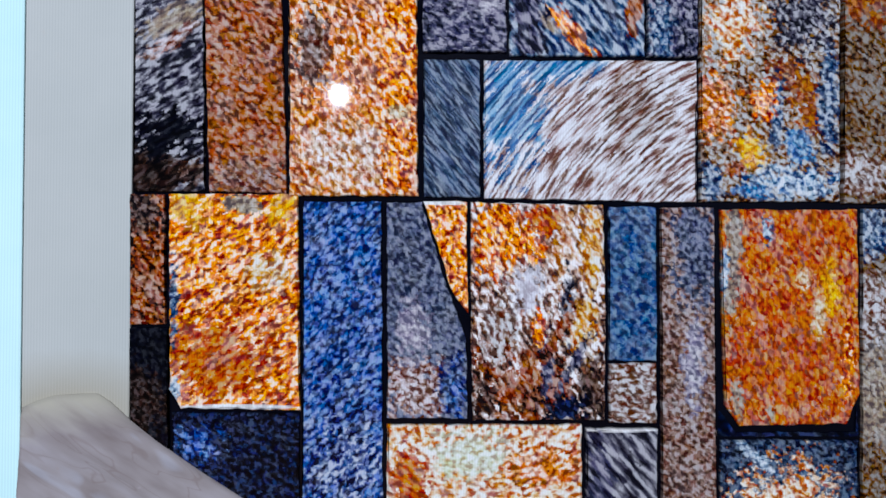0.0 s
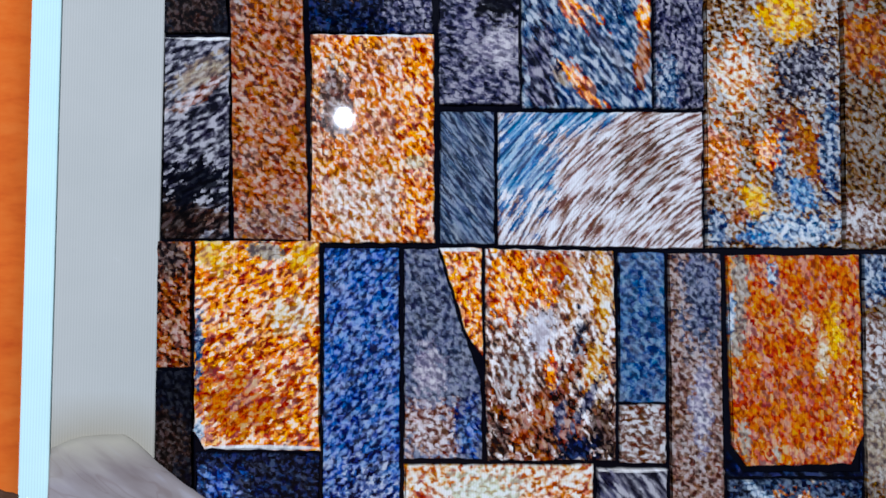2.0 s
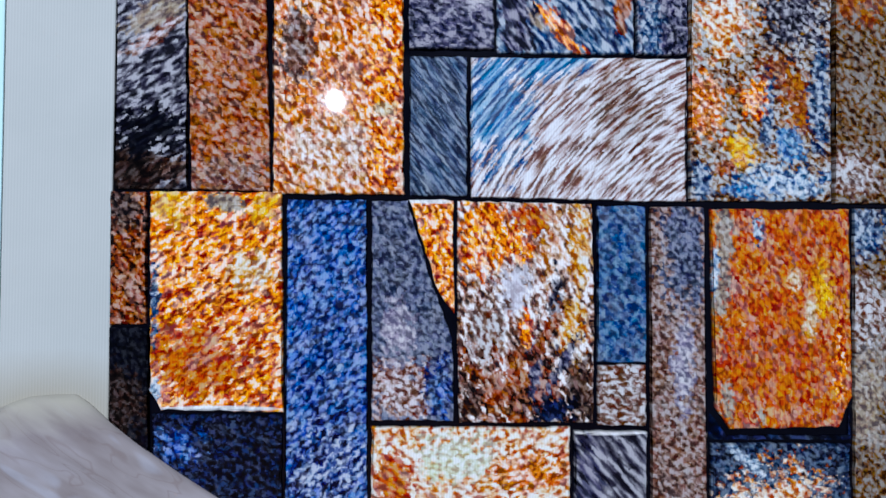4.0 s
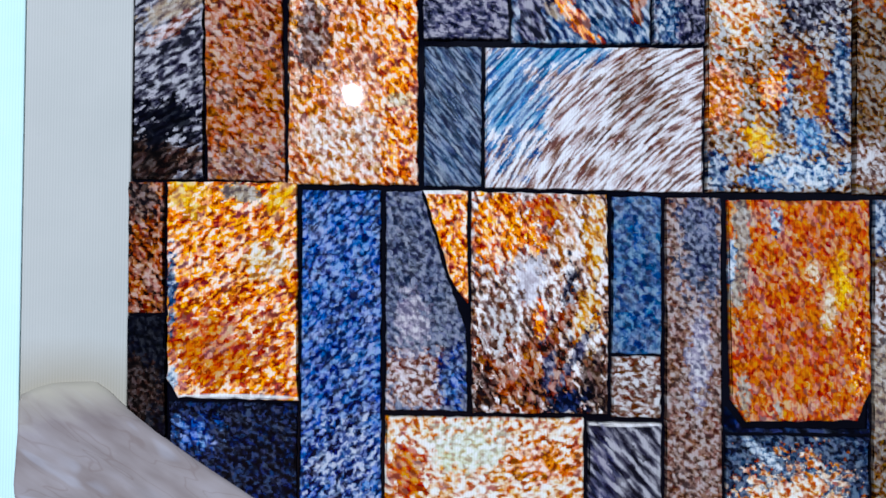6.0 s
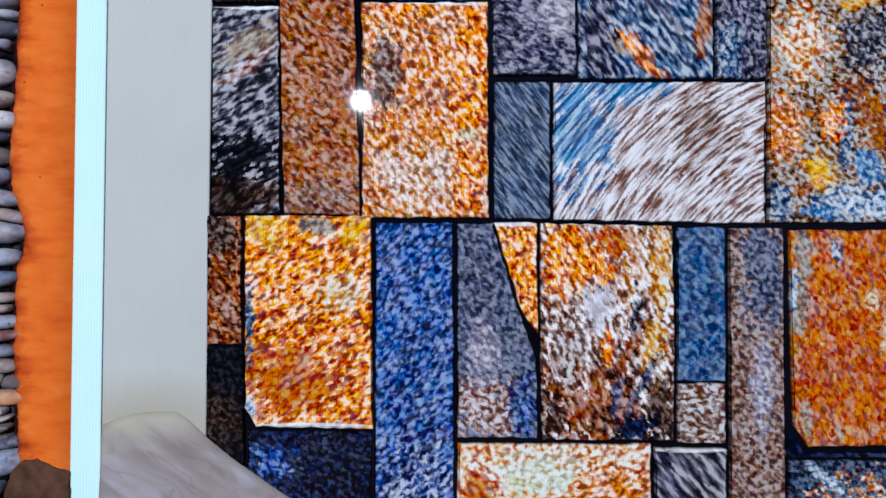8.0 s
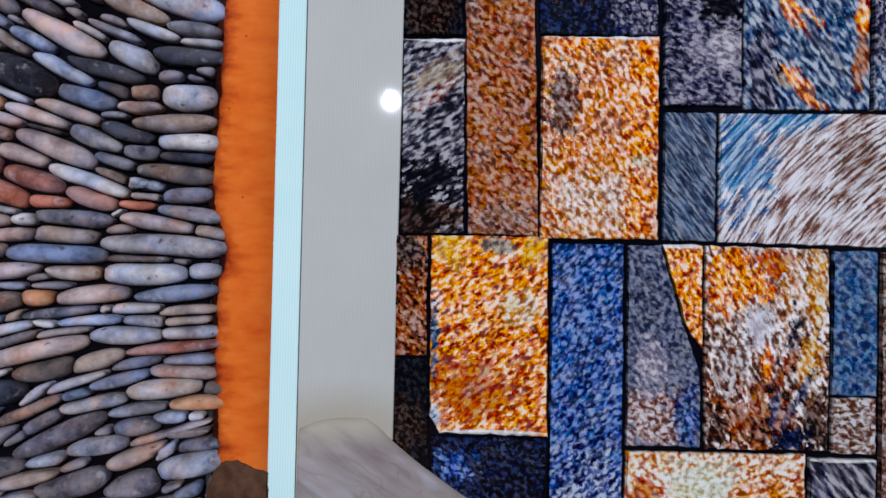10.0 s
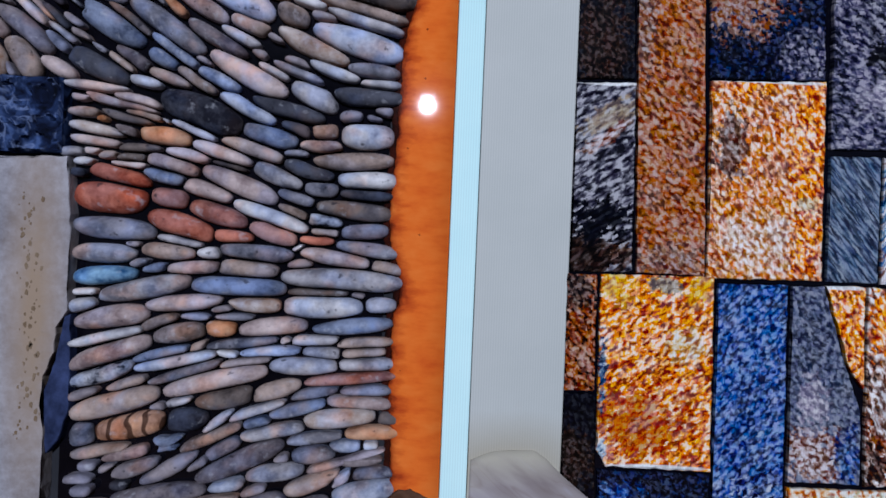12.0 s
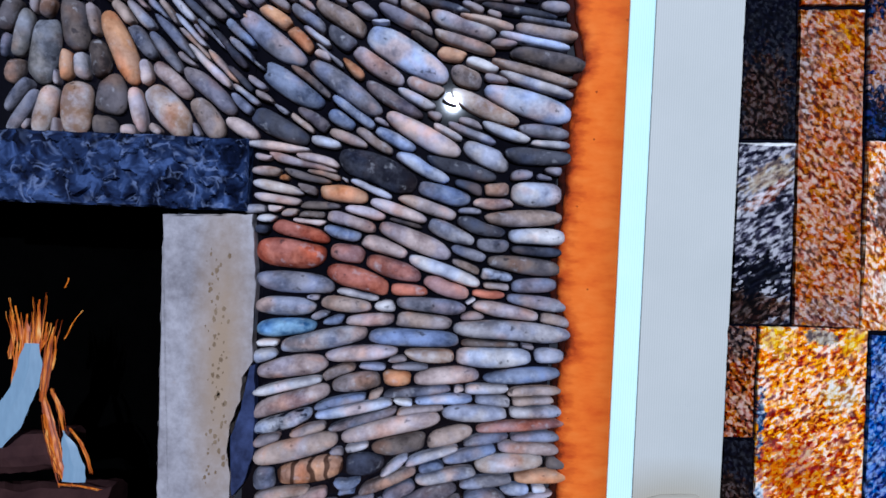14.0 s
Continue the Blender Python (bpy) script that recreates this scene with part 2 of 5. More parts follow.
# ---- the room that closes the place
plaster = mottled("plaster_dim", "2c2c30", "38383c", 30.0, 0.0, 0.9)
boards = mottled("floor_wood", "2e2118", "4a3626", 25.0, 0.0, 0.6)
OPEN = (-1.30, -0.790, 1.15, 1.645)  # firebox: left, right, bottom, top
for nm, ex in (("wall_north_left", (-3.0, OPEN[0], 0.02, 0.25, 0.0, 3.0)), ("wall_north_right", (OPEN[1], 2.5, 0.02, 0.25, 0.0, 3.0)),
               ("wall_north_below", (OPEN[0], OPEN[1], 0.02, 0.25, 0.0, OPEN[2])), ("wall_north_above", (OPEN[0], OPEN[1], 0.02, 0.25, OPEN[3], 3.0)),
               ("wall_south", (-3.0, 2.5, -8.2, -8.0, 0.0, 3.0)), ("wall_west", (-3.2, -3.0, -8.0, 0.02, 0.0, 3.0)), ("wall_east", (2.5, 2.7, -8.0, 0.02, 0.0, 3.0))):
    tagged(part(nm, box(bmesh.new(), *ex), plaster), "plain grey plastered room wall", "wall", kind="structure")
tagged(part("floor", box(bmesh.new(), -3.2, 2.7, -8.2, 0.25, -0.1, 0.0), boards), "dark brown wooden floor", "floor", kind="structure")
tagged(part("ceiling", box(bmesh.new(), -3.2, 2.7, -8.2, 0.25, 3.0, 3.1), plaster), "plain grey plastered ceiling", "ceiling", kind="structure")

# Stones, pebbles and fireplace: a flat screen's pictures built as relief, shallow to fit the view.
# ---- slate wall
ROCK = random.Random(7)
mortar = mottled("mortar_black", "04040a", "0a0b16", 90.0, 1.0, 0.9)
bm = box(bmesh.new(), -0.231, 0.56, 0.0045, 0.0198, 1.16, 1.96)
slate_wall = tagged(part("wall_slate", bm, mortar), "wall of coloured split-face slate blocks with black joints", "stone wall", kind="structure")


def stone(points, material, front, label):
    cx, cz = sum(p[0] for p in points) / len(points), sum(p[1] for p in points) / len(points)
    points = [(x - math.copysign(0.0005, x - cx), z - math.copysign(0.0005, z - cz)) for x, z in points]
    line = chipped(points, 0.007, 0.0007, ROCK)
    part("stone", slab(line, 0.0119, front + ROCK.uniform(-0.0012, 0.0012), 0.0014), material, slate_wall, label)


stone([(-0.2311, 1.9028), (-0.1796, 1.9054), (-0.1722, 1.7331), (-0.2288, 1.7317)],
      slate("ink", 60, 1.3, 0.0022, 0.50, [(-0.2071, 1.7642, 0.0285, 0.0504, "inkbrown")]), 0.0000, "near-black slate block with brown flecks")
stone([(-0.2290, 1.7290), (-0.1707, 1.7308), (-0.1672, 1.5468), (-0.2281, 1.5456)],
      slate("greywhite", -35, 2.6, 0.0022, 0.50, [(-0.1950, 1.6960, 0.0300, 0.0110, "goldgrey", 35), (-0.2000, 1.6750, 0.0260, 0.0060, "pinkbrown", 35), (-0.1874, 1.5620, 0.0235, 0.0146, "darkbrown"), (-0.2134, 1.5615, 0.0312, 0.0365, "inkbrown"), (-0.1984, 1.5958, 0.0313, 0.0183, "ink"), (-0.1983, 1.7279, 0.0313, 0.0021, "edge")]), 0.0000, "grey and white streaked slate block")
stone([(-0.1762, 1.9056), (-0.1113, 1.9088), (-0.1091, 1.8698), (-0.1740, 1.8666)],
      slate("rust", 40, 1.7, 0.0022, 0.50, []), 0.0000, "rust-brown slate block")
stone([(-0.1749, 1.8632), (-0.1094, 1.8664), (-0.0965, 1.5459), (-0.1642, 1.5467)],
      slate("rust", 40, 1.8, 0.0022, 0.50, [(-0.1637, 1.8055, 0.0103, 0.0670, "rustgrey"), (-0.1325, 1.5576, 0.0404, 0.0200, "rustgrey"), (-0.1413, 1.8638, 0.0342, 0.0022, "edge"), (-0.1320, 1.8519, 0.0200, 0.0335, "rustdeep")]), 0.0000, "tall rust-orange slate block")
stone([(-0.0989, 1.7358), (0.0143, 1.7394), (0.0180, 1.5461), (-0.0952, 1.5440)],
      slate("rustwhite", 55, 1.8, 0.0022, 0.50, [(0.0005, 1.6797, 0.0171, 0.1005, "amber"), (-0.0765, 1.6723, 0.0150, 0.0330, "mauvebrown"), (-0.0456, 1.5782, 0.0426, 0.0316, "whiterust"), (-0.0029, 1.5791, 0.0118, 0.0344, "amber"), (-0.0591, 1.7307, 0.0212, 0.0105, "amber"), (-0.0433, 1.7365, 0.0587, 0.0021, "edge"), (-0.0011, 1.6204, 0.0096, 0.0063, "cream")]), 0.0000, "orange and white mottled slate block")
stone([(-0.1057, 1.9039), (0.0054, 1.9106), (0.0137, 1.7401), (-0.1003, 1.7374)],
      slate("navydark", 30, 1.3, 0.0022, 0.50, [(-0.0798, 1.8237, 0.0473, 0.0381, "pinkrust"), (-0.0066, 1.7621, 0.0252, 0.0273, "violet")]), 0.0000, "dark navy slate block")
stone([(0.0167, 1.8337), (0.0921, 1.8366), (0.0952, 1.6760), (0.0198, 1.6739)],
      slate("violet", 20, 2.2, 0.0022, 0.50, [(0.0748, 1.7270, 0.0216, 0.0186, "mauvelight"), (0.0740, 1.7668, 0.0189, 0.0159, "ink")]), 0.0000, "violet-grey slate block")
stone([(0.0942, 1.8367), (0.2186, 1.8415), (0.2219, 1.6762), (0.0975, 1.6728)],
      slate("steel", 55, 3.0, 0.0022, 0.50, [(0.1500, 1.7640, 0.0270, 0.0095, "amber", -45), (0.1490, 1.6985, 0.0320, 0.0080, "amber", -47), (0.1300, 1.7050, 0.0200, 0.0050, "goldgrey", -47), (0.1750, 1.7350, 0.0350, 0.0060, "greyviolet", -50), (0.2129, 1.7661, 0.0077, 0.0268, "amber"), (0.2110, 1.7232, 0.0077, 0.0268, "rust"), (0.1129, 1.7148, 0.0163, 0.0479, "violet")]), 0.0000, "steel-blue slate block with ochre streaks")
stone([(0.2221, 1.7986), (0.2688, 1.8007), (0.2704, 1.6771), (0.2237, 1.6756)],
      slate("violet", 60, 1.5, 0.0022, 0.50, [(0.2328, 1.6969, 0.0115, 0.0307, "steel")]), 0.0000, "grey-violet slate block")
stone([(0.0205, 1.6678), (0.0717, 1.6694), (0.0732, 1.5458), (0.0220, 1.5449)],
      slate("slategrey", 50, 7.0, 0.0013, 0.50, []), 0.0000, "blue-grey slate block with fine diagonal grain")
stone([(0.0742, 1.6685), (0.2704, 1.6745), (0.2711, 1.5441), (0.0758, 1.5449)],
      slate("palebrown", -52, 9.0, 0.0015, 0.50, [(0.0971, 1.6269, 0.0280, 0.0554, "skyblue"), (0.1374, 1.6659, 0.0412, 0.0152, "skyblue"), (0.2155, 1.6274, 0.0314, 0.0383, "whitebrown")], (0.40, 1.38)), 0.0000, "large pale slate block with diagonal ripples")
stone([(0.2704, 1.8007), (0.4030, 1.8066), (0.4064, 1.5474), (0.2737, 1.5452)],
      slate("multi", 35, 1.5, 0.0022, 0.50, [(0.3525, 1.6672, 0.0151, 0.0124, "rustdeep"), (0.3689, 1.6469, 0.0189, 0.0166, "rustdeep"), (0.3757, 1.6227, 0.0151, 0.0156, "rustdeep"), (0.3214, 1.5904, 0.0139, 0.0186, "gold"), (0.3056, 1.5756, 0.0117, 0.0072, "rust"), (0.2863, 1.6318, 0.0212, 0.0308, "rustwhite"), (0.3653, 1.5965, 0.0140, 0.0145, "skyblue"), (0.3434, 1.6281, 0.0075, 0.0310, "steel"), (0.3932, 1.6450, 0.0098, 0.0520, "steel"), (0.3680, 1.7169, 0.0324, 0.0311, "greywhite"), (0.3012, 1.7094, 0.0266, 0.0309, "creamrust"), (0.3592, 1.5637, 0.0459, 0.0145, "whiteblue"), (0.2835, 1.5623, 0.0106, 0.0175, "steel"), (0.3272, 1.5554, 0.0214, 0.0062, "skyblue"), (0.3485, 1.7680, 0.0269, 0.0259, "gold"), (0.3315, 1.6381, 0.0118, 0.0207, "amber")]), 0.0000, "slate block in ochre, white, rust and blue")
stone([(0.4057, 1.8067), (0.4867, 1.8103), (0.4903, 1.5473), (0.4092, 1.5459)],
      slate("tan", 40, 1.7, 0.0022, 0.50, [(0.4272, 1.7450, 0.0328, 0.0313, "rustdeep"), (0.4241, 1.5728, 0.0273, 0.0209, "whitebrown")]), 0.0000, "tan and orange slate block")
stone([(-0.2308, 1.5440), (-0.2004, 1.5445), (-0.1991, 1.4314), (-0.2294, 1.4312)],
      slate("darkrust", 50, 1.5, 0.0022, 0.50, [(-0.2183, 1.5286, 0.0190, 0.0219, "darkbrown")]), 0.0000, "dark rust slate block")
stone([(-0.1980, 1.5450), (-0.0872, 1.5465), (-0.0829, 1.3564), (-0.1863, 1.3587), (-0.1956, 1.3753)],
      slate("amber", -36, 2.0, 0.0022, 0.50, [(-0.1547, 1.3997, 0.0483, 0.0368, "fire"), (-0.1356, 1.5344, 0.0164, 0.0079, "goldgrey"), (-0.1097, 1.4786, 0.0195, 0.0177, "ambwhite"), (-0.1007, 1.5379, 0.0122, 0.0173, "gold"), (-0.1827, 1.5341, 0.0167, 0.0171, "gold"), (-0.1932, 1.4583, 0.0043, 0.0342, "steel"), (-0.1922, 1.3753, 0.0048, 0.0146, "whiteblue"), (-0.1398, 1.3595, 0.0534, 0.0025, "edge")]), 0.0000, "amber-yellow split-face slate block")
stone([(-0.0832, 1.5402), (-0.0143, 1.5413), (-0.0091, 1.2405), (-0.0806, 1.2417)],
      slate("blue", -48, 1.7, 0.0022, 0.50, [(-0.0441, 1.3106, 0.0396, 0.0397, "bluewhite")]), 0.0000, "tall cobalt-blue slate block")
stone([(-0.0104, 1.5409), (0.0200, 1.5414), (0.0434, 1.4702), (0.0622, 1.4201), (0.0646, 1.3488), (-0.0080, 1.3491)],
      slate("greyviolet", 40, 1.6, 0.0022, 0.50, [(0.0171, 1.3750, 0.0301, 0.0300, "pinkbrown"), (0.0522, 1.3750, 0.0126, 0.0251, "blue"), (0.0140, 1.4250, 0.0130, 0.0250, "mauvelight")]), 0.0000, "grey slate block with a slanting edge")
stone([(0.0220, 1.5424), (0.0612, 1.5426), (0.0634, 1.4422), (0.0486, 1.4602)],
      slate("amber", 60, 1.6, 0.0022, 0.50, [(0.0351, 1.5402, 0.0251, 0.0025, "edge")]), 0.0000, "orange wedge of slate")
stone([(0.0637, 1.5422), (0.1854, 1.5417), (0.1885, 1.4206), (0.1889, 1.3468), (0.0681, 1.3473), (0.0655, 1.4392)],
      slate("oddmix", 60, 2.2, 0.0022, 0.50, [(0.0884, 1.5109, 0.0244, 0.0352, "amber"), (0.1315, 1.5266, 0.0231, 0.0162, "fire"), (0.1114, 1.5011, 0.0204, 0.0172, "amber"), (0.1144, 1.4632, 0.0143, 0.0212, "white"), (0.1498, 1.4965, 0.0124, 0.0304, "whiterust"), (0.1755, 1.5069, 0.0114, 0.0457, "ambwhite"), (0.1531, 1.4407, 0.0072, 0.0406, "greywhite"), (0.1277, 1.4204, 0.0067, 0.0303, "amber"), (0.0920, 1.4202, 0.0183, 0.0353, "whitebrown"), (0.125, 1.375, 0.060, 0.034, "darkrust"), (0.1331, 1.3976, 0.0063, 0.0292, "violet"), (0.1028, 1.3724, 0.0076, 0.0252, "rust"), (0.0776, 1.3623, 0.0111, 0.0201, "darkbrown"), (0.1720, 1.3748, 0.0217, 0.0305, "darkbrown"), (0.1511, 1.3571, 0.0205, 0.0132, "navydark"), (0.1661, 1.4307, 0.0145, 0.0254, "ambwhite"), (0.1100, 1.3830, 0.0290, 0.0055, "rust", 70), (0.1450, 1.4250, 0.0330, 0.0060, "darkrust", 58), (0.1600, 1.4000, 0.0300, 0.0050, "violet", 62), (0.1134, 1.5430, 0.0564, 0.0025, "edge")]), 0.0000, "orange slate block fading to dark brown below")
stone([(0.1895, 1.5402), (0.2343, 1.5409), (0.2361, 1.4003), (0.1913, 1.4002)],
      slate("bluegrey", 40, 1.4, 0.0026, 0.50, []), 0.0000, "blue-grey slate block")
stone([(0.1913, 1.3987), (0.2362, 1.3988), (0.2369, 1.3440), (0.1920, 1.3442)],
      slate("whitebrown", 20, 1.7, 0.0022, 0.50, []), 0.0000, "pale flecked slate block")
stone([(0.2375, 1.5405), (0.2870, 1.5408), (0.2941, 1.2356), (0.2424, 1.2364)],
      slate("mauvebrown", 40, 1.5, 0.0022, 0.50, [(0.2695, 1.5030, 0.0211, 0.0565, "greyviolet"), (0.2682, 1.4003, 0.0095, 0.0411, "mauvelight")]), 0.0000, "tall mauve-brown slate block")
stone([(0.2928, 1.5393), (0.4245, 1.5415), (0.4290, 1.3692), (0.4162, 1.3421), (0.3140, 1.3405), (0.2999, 1.3592)],
      slate("fire", 65, 1.7, 0.0022, 0.50, [(0.3054, 1.5138, 0.0085, 0.0309, "goldgrey"), (0.3034, 1.4571, 0.0096, 0.0412, "goldgrey"), (0.2978, 1.4828, 0.0037, 0.0232, "whiteblue"), (0.3367, 1.5204, 0.0059, 0.0134, "whiteblue"), (0.3983, 1.4630, 0.0100, 0.0260, "gold"), (0.4144, 1.4005, 0.0076, 0.0417, "amber"), (0.3723, 1.4731, 0.0076, 0.0114, "cream"), (0.3245, 1.4314, 0.0075, 0.0114, "cream"), (0.3110, 1.3694, 0.0085, 0.0227, "goldgrey"), (0.3416, 1.3528, 0.0064, 0.0103, "goldgrey"), (0.3559, 1.4108, 0.0540, 0.0570, "flame"), (0.3706, 1.5198, 0.0216, 0.0259, "flame"), (0.3878, 1.4421, 0.0065, 0.0208, "cream")]), 0.0000, "large vivid orange slate block")
stone([(0.2952, 1.3540), (0.3098, 1.3344), (0.4272, 1.3337), (0.4280, 1.3588), (0.4306, 1.3300), (0.2945, 1.3309)],
      slate("navydark", 30, 1.5, 0.0050, 0.50, []), 0.0030, "dark slate edge stone")
stone([(0.4283, 1.5420), (0.4903, 1.5431), (0.4945, 1.2324), (0.4324, 1.2334)],
      slate("tan", 50, 1.6, 0.0022, 0.50, [(0.4384, 1.5208, 0.0219, 0.0313, "steel"), (0.4422, 1.4424, 0.0219, 0.0418, "whitebrown"), (0.4421, 1.3692, 0.0192, 0.0471, "goldgrey")]), 0.0000, "tan slate block with blue-grey top")
stone([(-0.2294, 1.4298), (-0.1967, 1.4299), (-0.1952, 1.3070), (-0.2280, 1.3073)],
      slate("ink", 50, 1.3, 0.0022, 0.50, [(-0.2187, 1.3607, 0.0190, 0.0292, "inkbrown")]), 0.0000, "black slate block")
stone([(-0.1934, 1.3553), (-0.0839, 1.3549), (-0.0825, 1.2417), (-0.1921, 1.2435)],
      slate("navydark", 35, 1.4, 0.0022, 0.50, [(-0.1706, 1.3263, 0.0182, 0.0147, "blue")]), 0.0000, "black-navy slate block with a blue fleck")
stone([(-0.0079, 1.3441), (0.1677, 1.3433), (0.1691, 1.2376), (-0.0067, 1.2405)],
      slate("creamrust", 25, 3.2, 0.0027, 0.50, [(0.0655, 1.3147, 0.0355, 0.0201, "creamwhite"), (0.1317, 1.3040, 0.0308, 0.0202, "rustwhite"), (0.0106, 1.2951, 0.0200, 0.0250, "fire")], (0.09, 1.43)), 0.0000, "cream and orange marbled slate block")
stone([(0.1709, 1.3402), (0.2374, 1.3399), (0.2388, 1.2365), (0.1722, 1.2376)],
      slate("greywhite", 48, 5.0, 0.0028, 0.50, [(0.2035, 1.3385, 0.0365, 0.0025, "edge"), (0.1834, 1.2934, 0.0124, 0.0356, "violet")]), 0.0000, "grey slate block with white streaks")
stone([(0.2961, 1.3288), (0.4279, 1.3280), (0.4291, 1.2334), (0.2973, 1.2355)],
      slate("steeldark", 30, 1.5, 0.0022, 0.50, [(0.3577, 1.2609, 0.0500, 0.0430, "creamrust"), (0.3300, 1.3120, 0.0300, 0.0050, "whiteblue", -40)]), 0.0000, "blue-grey slate block with a rounded orange patch")

# ---- grey pillar, white trim and orange plaster strip
# an oval patch turns the pillar beige above the blanket
pale = mottled("pillar_paint", "c8c9c2", "d6d5ce", 7.0, 1.0, 0.5, 0.05, 0.10, (-0.285, 1.352, 0.095, 0.046, "bdb4a2", 0.45, 1.3))
bm = box(bmesh.new(), -0.3186, -0.2290, 0.0004, 0.0196, 1.16, 1.96, 0.0012)
tagged(part("pillar", bm, pale), "smooth pale grey painted pillar beside the slate wall", "pillar", kind="structure")
# this strip stands in for the blank gap between two pictures on the screen
white = mottled("gap_white", "cef2f0", "defcf8", 9.0, 1.0, 0.4, 0.03, 0.10, k=0.9)
bm = box(bmesh.new(), -0.3448, -0.3192, 0.0, 0.0196, 1.16, 1.96, 0.001)
tagged(part("trim", bm, white), "narrow bluish-white upright strip, the gap between two pictures", "trim", kind="structure")


def brushed_plaster():
    """Orange lime paint, brushed across, its broken edge's shadow painted in red and brown, with a few dark specks."""
    m, tree, s = surface("orange_plaster", 1.0, 0.7)
    pos = node(tree, "ShaderNodeNewGeometry").outputs["Position"]
    flat = node(tree, "ShaderNodeMapping", {"Vector": pos, "Scale": (0.35, 1.0, 1.0)}).outputs[0]
    brush = node(tree, "ShaderNodeTexNoise", {"Vector": flat, "Scale": 110.0, "Detail": 4.0, "Roughness": 0.6}).outputs["Fac"]
    cloud = node(tree, "ShaderNodeTexNoise", {"Vector": pos, "Scale": 26.0, "Detail": 3.0}).outputs["Fac"]
    both = sums(tree, "ADD", sums(tree, "MULTIPLY", brush, 0.5), sums(tree, "MULTIPLY", cloud, 0.5))
    colour = ramp(tree, both, [lin("da581e", 0.86), lin("ec7028", 0.86), lin("f28036", 0.86)], 0.3, 0.7)
    shading = node(tree, "ShaderNodeAttribute")
    shading.attribute_name = "shading"
    shade_at = sums(tree, "MULTIPLY_ADD", sums(tree, "SUBTRACT", brush, 0.5), 0.030, shading.outputs["Fac"])
    shade_at = sums(tree, "MULTIPLY_ADD", sums(tree, "SUBTRACT", cloud, 0.5), 0.030, shade_at)
    # shadow beside the pebbles, painted: red further out, dark brown at the edge
    red = node(tree, "ShaderNodeMapRange", {"Value": shade_at, "From Min": 0.016, "From Max": 0.002}).outputs[0]
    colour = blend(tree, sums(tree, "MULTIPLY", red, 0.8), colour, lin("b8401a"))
    dark = node(tree, "ShaderNodeMapRange", {"Value": shade_at, "From Min": 0.004, "From Max": -0.004}).outputs[0]
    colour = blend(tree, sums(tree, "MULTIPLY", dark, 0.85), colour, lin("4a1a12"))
    specks = node(tree, "ShaderNodeTexVoronoi", {"Vector": pos, "Scale": 75.0, "Randomness": 1.0})
    pick = node(tree, "ShaderNodeSeparateColor", {"Color": specks.outputs["Color"]}).outputs[0]
    spot = sums(tree, "MULTIPLY", sums(tree, "LESS_THAN", specks.outputs["Distance"], 0.085), sums(tree, "GREATER_THAN", pick, 0.86))
    colour = blend(tree, sums(tree, "MULTIPLY", spot, 0.7), colour, lin("6a2414"))
    tree.links.new(colour, s.inputs["Base Color"])
    relief(tree, s, both, 0.3, 0.001)
    return m


orange = brushed_plaster()
EDGE = [(-0.4011, 1.8832), (-0.3984, 1.8501), (-0.3892, 1.8227), (-0.3870, 1.8006), (-0.3936, 1.7724), (-0.3979, 1.7443), (-0.3989, 1.6938), (-0.4002, 1.6488), (-0.4037, 1.6035), (-0.4033, 1.5696), (-0.3954, 1.5472), (-0.3898, 1.5247), (-0.3964, 1.4960), (-0.3980, 1.4560), (-0.3981, 1.4103), (-0.3937, 1.3634), (-0.3929, 1.2490)]


def edge_at(z):
    """Where the orange plaster begins, at a height."""
    for (xa, za), (xb, zb) in zip(EDGE, EDGE[1:]):
        if zb <= z <= za:
            return xa + (xb - xa) * (z - za) / (zb - za)
    return EDGE[0][0] if z > EDGE[0][1] else EDGE[-1][0]


def plaster_band(profile, rows):
    """A band of plaster up the wall, following the wavy edge; profile: steps of (offset or None for the trim's side, depth)."""
    bm = bmesh.new()
    cols = []
    shading = bm.verts.layers.float.new("shading")
    for i in range(rows + 1):
        z = 1.16 + 0.80 * i / rows
        e = edge_at(z) + 0.0022 * noise.noise((0, z * 60, rows)) + 0.0014 * noise.noise((0, z * 190, 2 + rows))
        cols.append([bm.verts.new((-0.3454 if off is None else e + off, y, z)) for off, y in profile])
        # distance from the edge, which drives the painted shadow
        for vert in cols[-1]:
            vert[shading] = vert.co.x - e
    for a, b in zip(cols, cols[1:]):
        for j in range(len(profile) - 1):
            bm.faces.new((a[j], a[j + 1], b[j + 1], b[j]))
    return bm


orange_wall = tagged(part("wall_orange", plaster_band(((0.0004, 0.0196), (0.0004, 0.0090), (0.0016, 0.0056), (0.004, 0.0030), (0.008, 0.0014), (0.014, 0.0008), (0.024, 0.0006), (None, 0.0006), (None, 0.0196)), 260), orange, None, "", True), "strip of bright orange plastered wall with its edge shadow painted red", "wall", kind="structure")
# dark strip painted where shadow falls between pebbles and plaster
shadow_brown = mottled("painted_edge_shadow", "160908", "4a1c12", 130.0, 1.0, 0.8)
part("dark_edge", plaster_band(((-0.006, 0.0196), (-0.006, 0.0135), (-0.003, 0.0125), (0.0, 0.0110), (0.0002, 0.0196)), 260), shadow_brown, orange_wall, "dark red-brown uneven strip painted as the edge's shadow", True)

# ---- blanket heaped at the pillar's foot


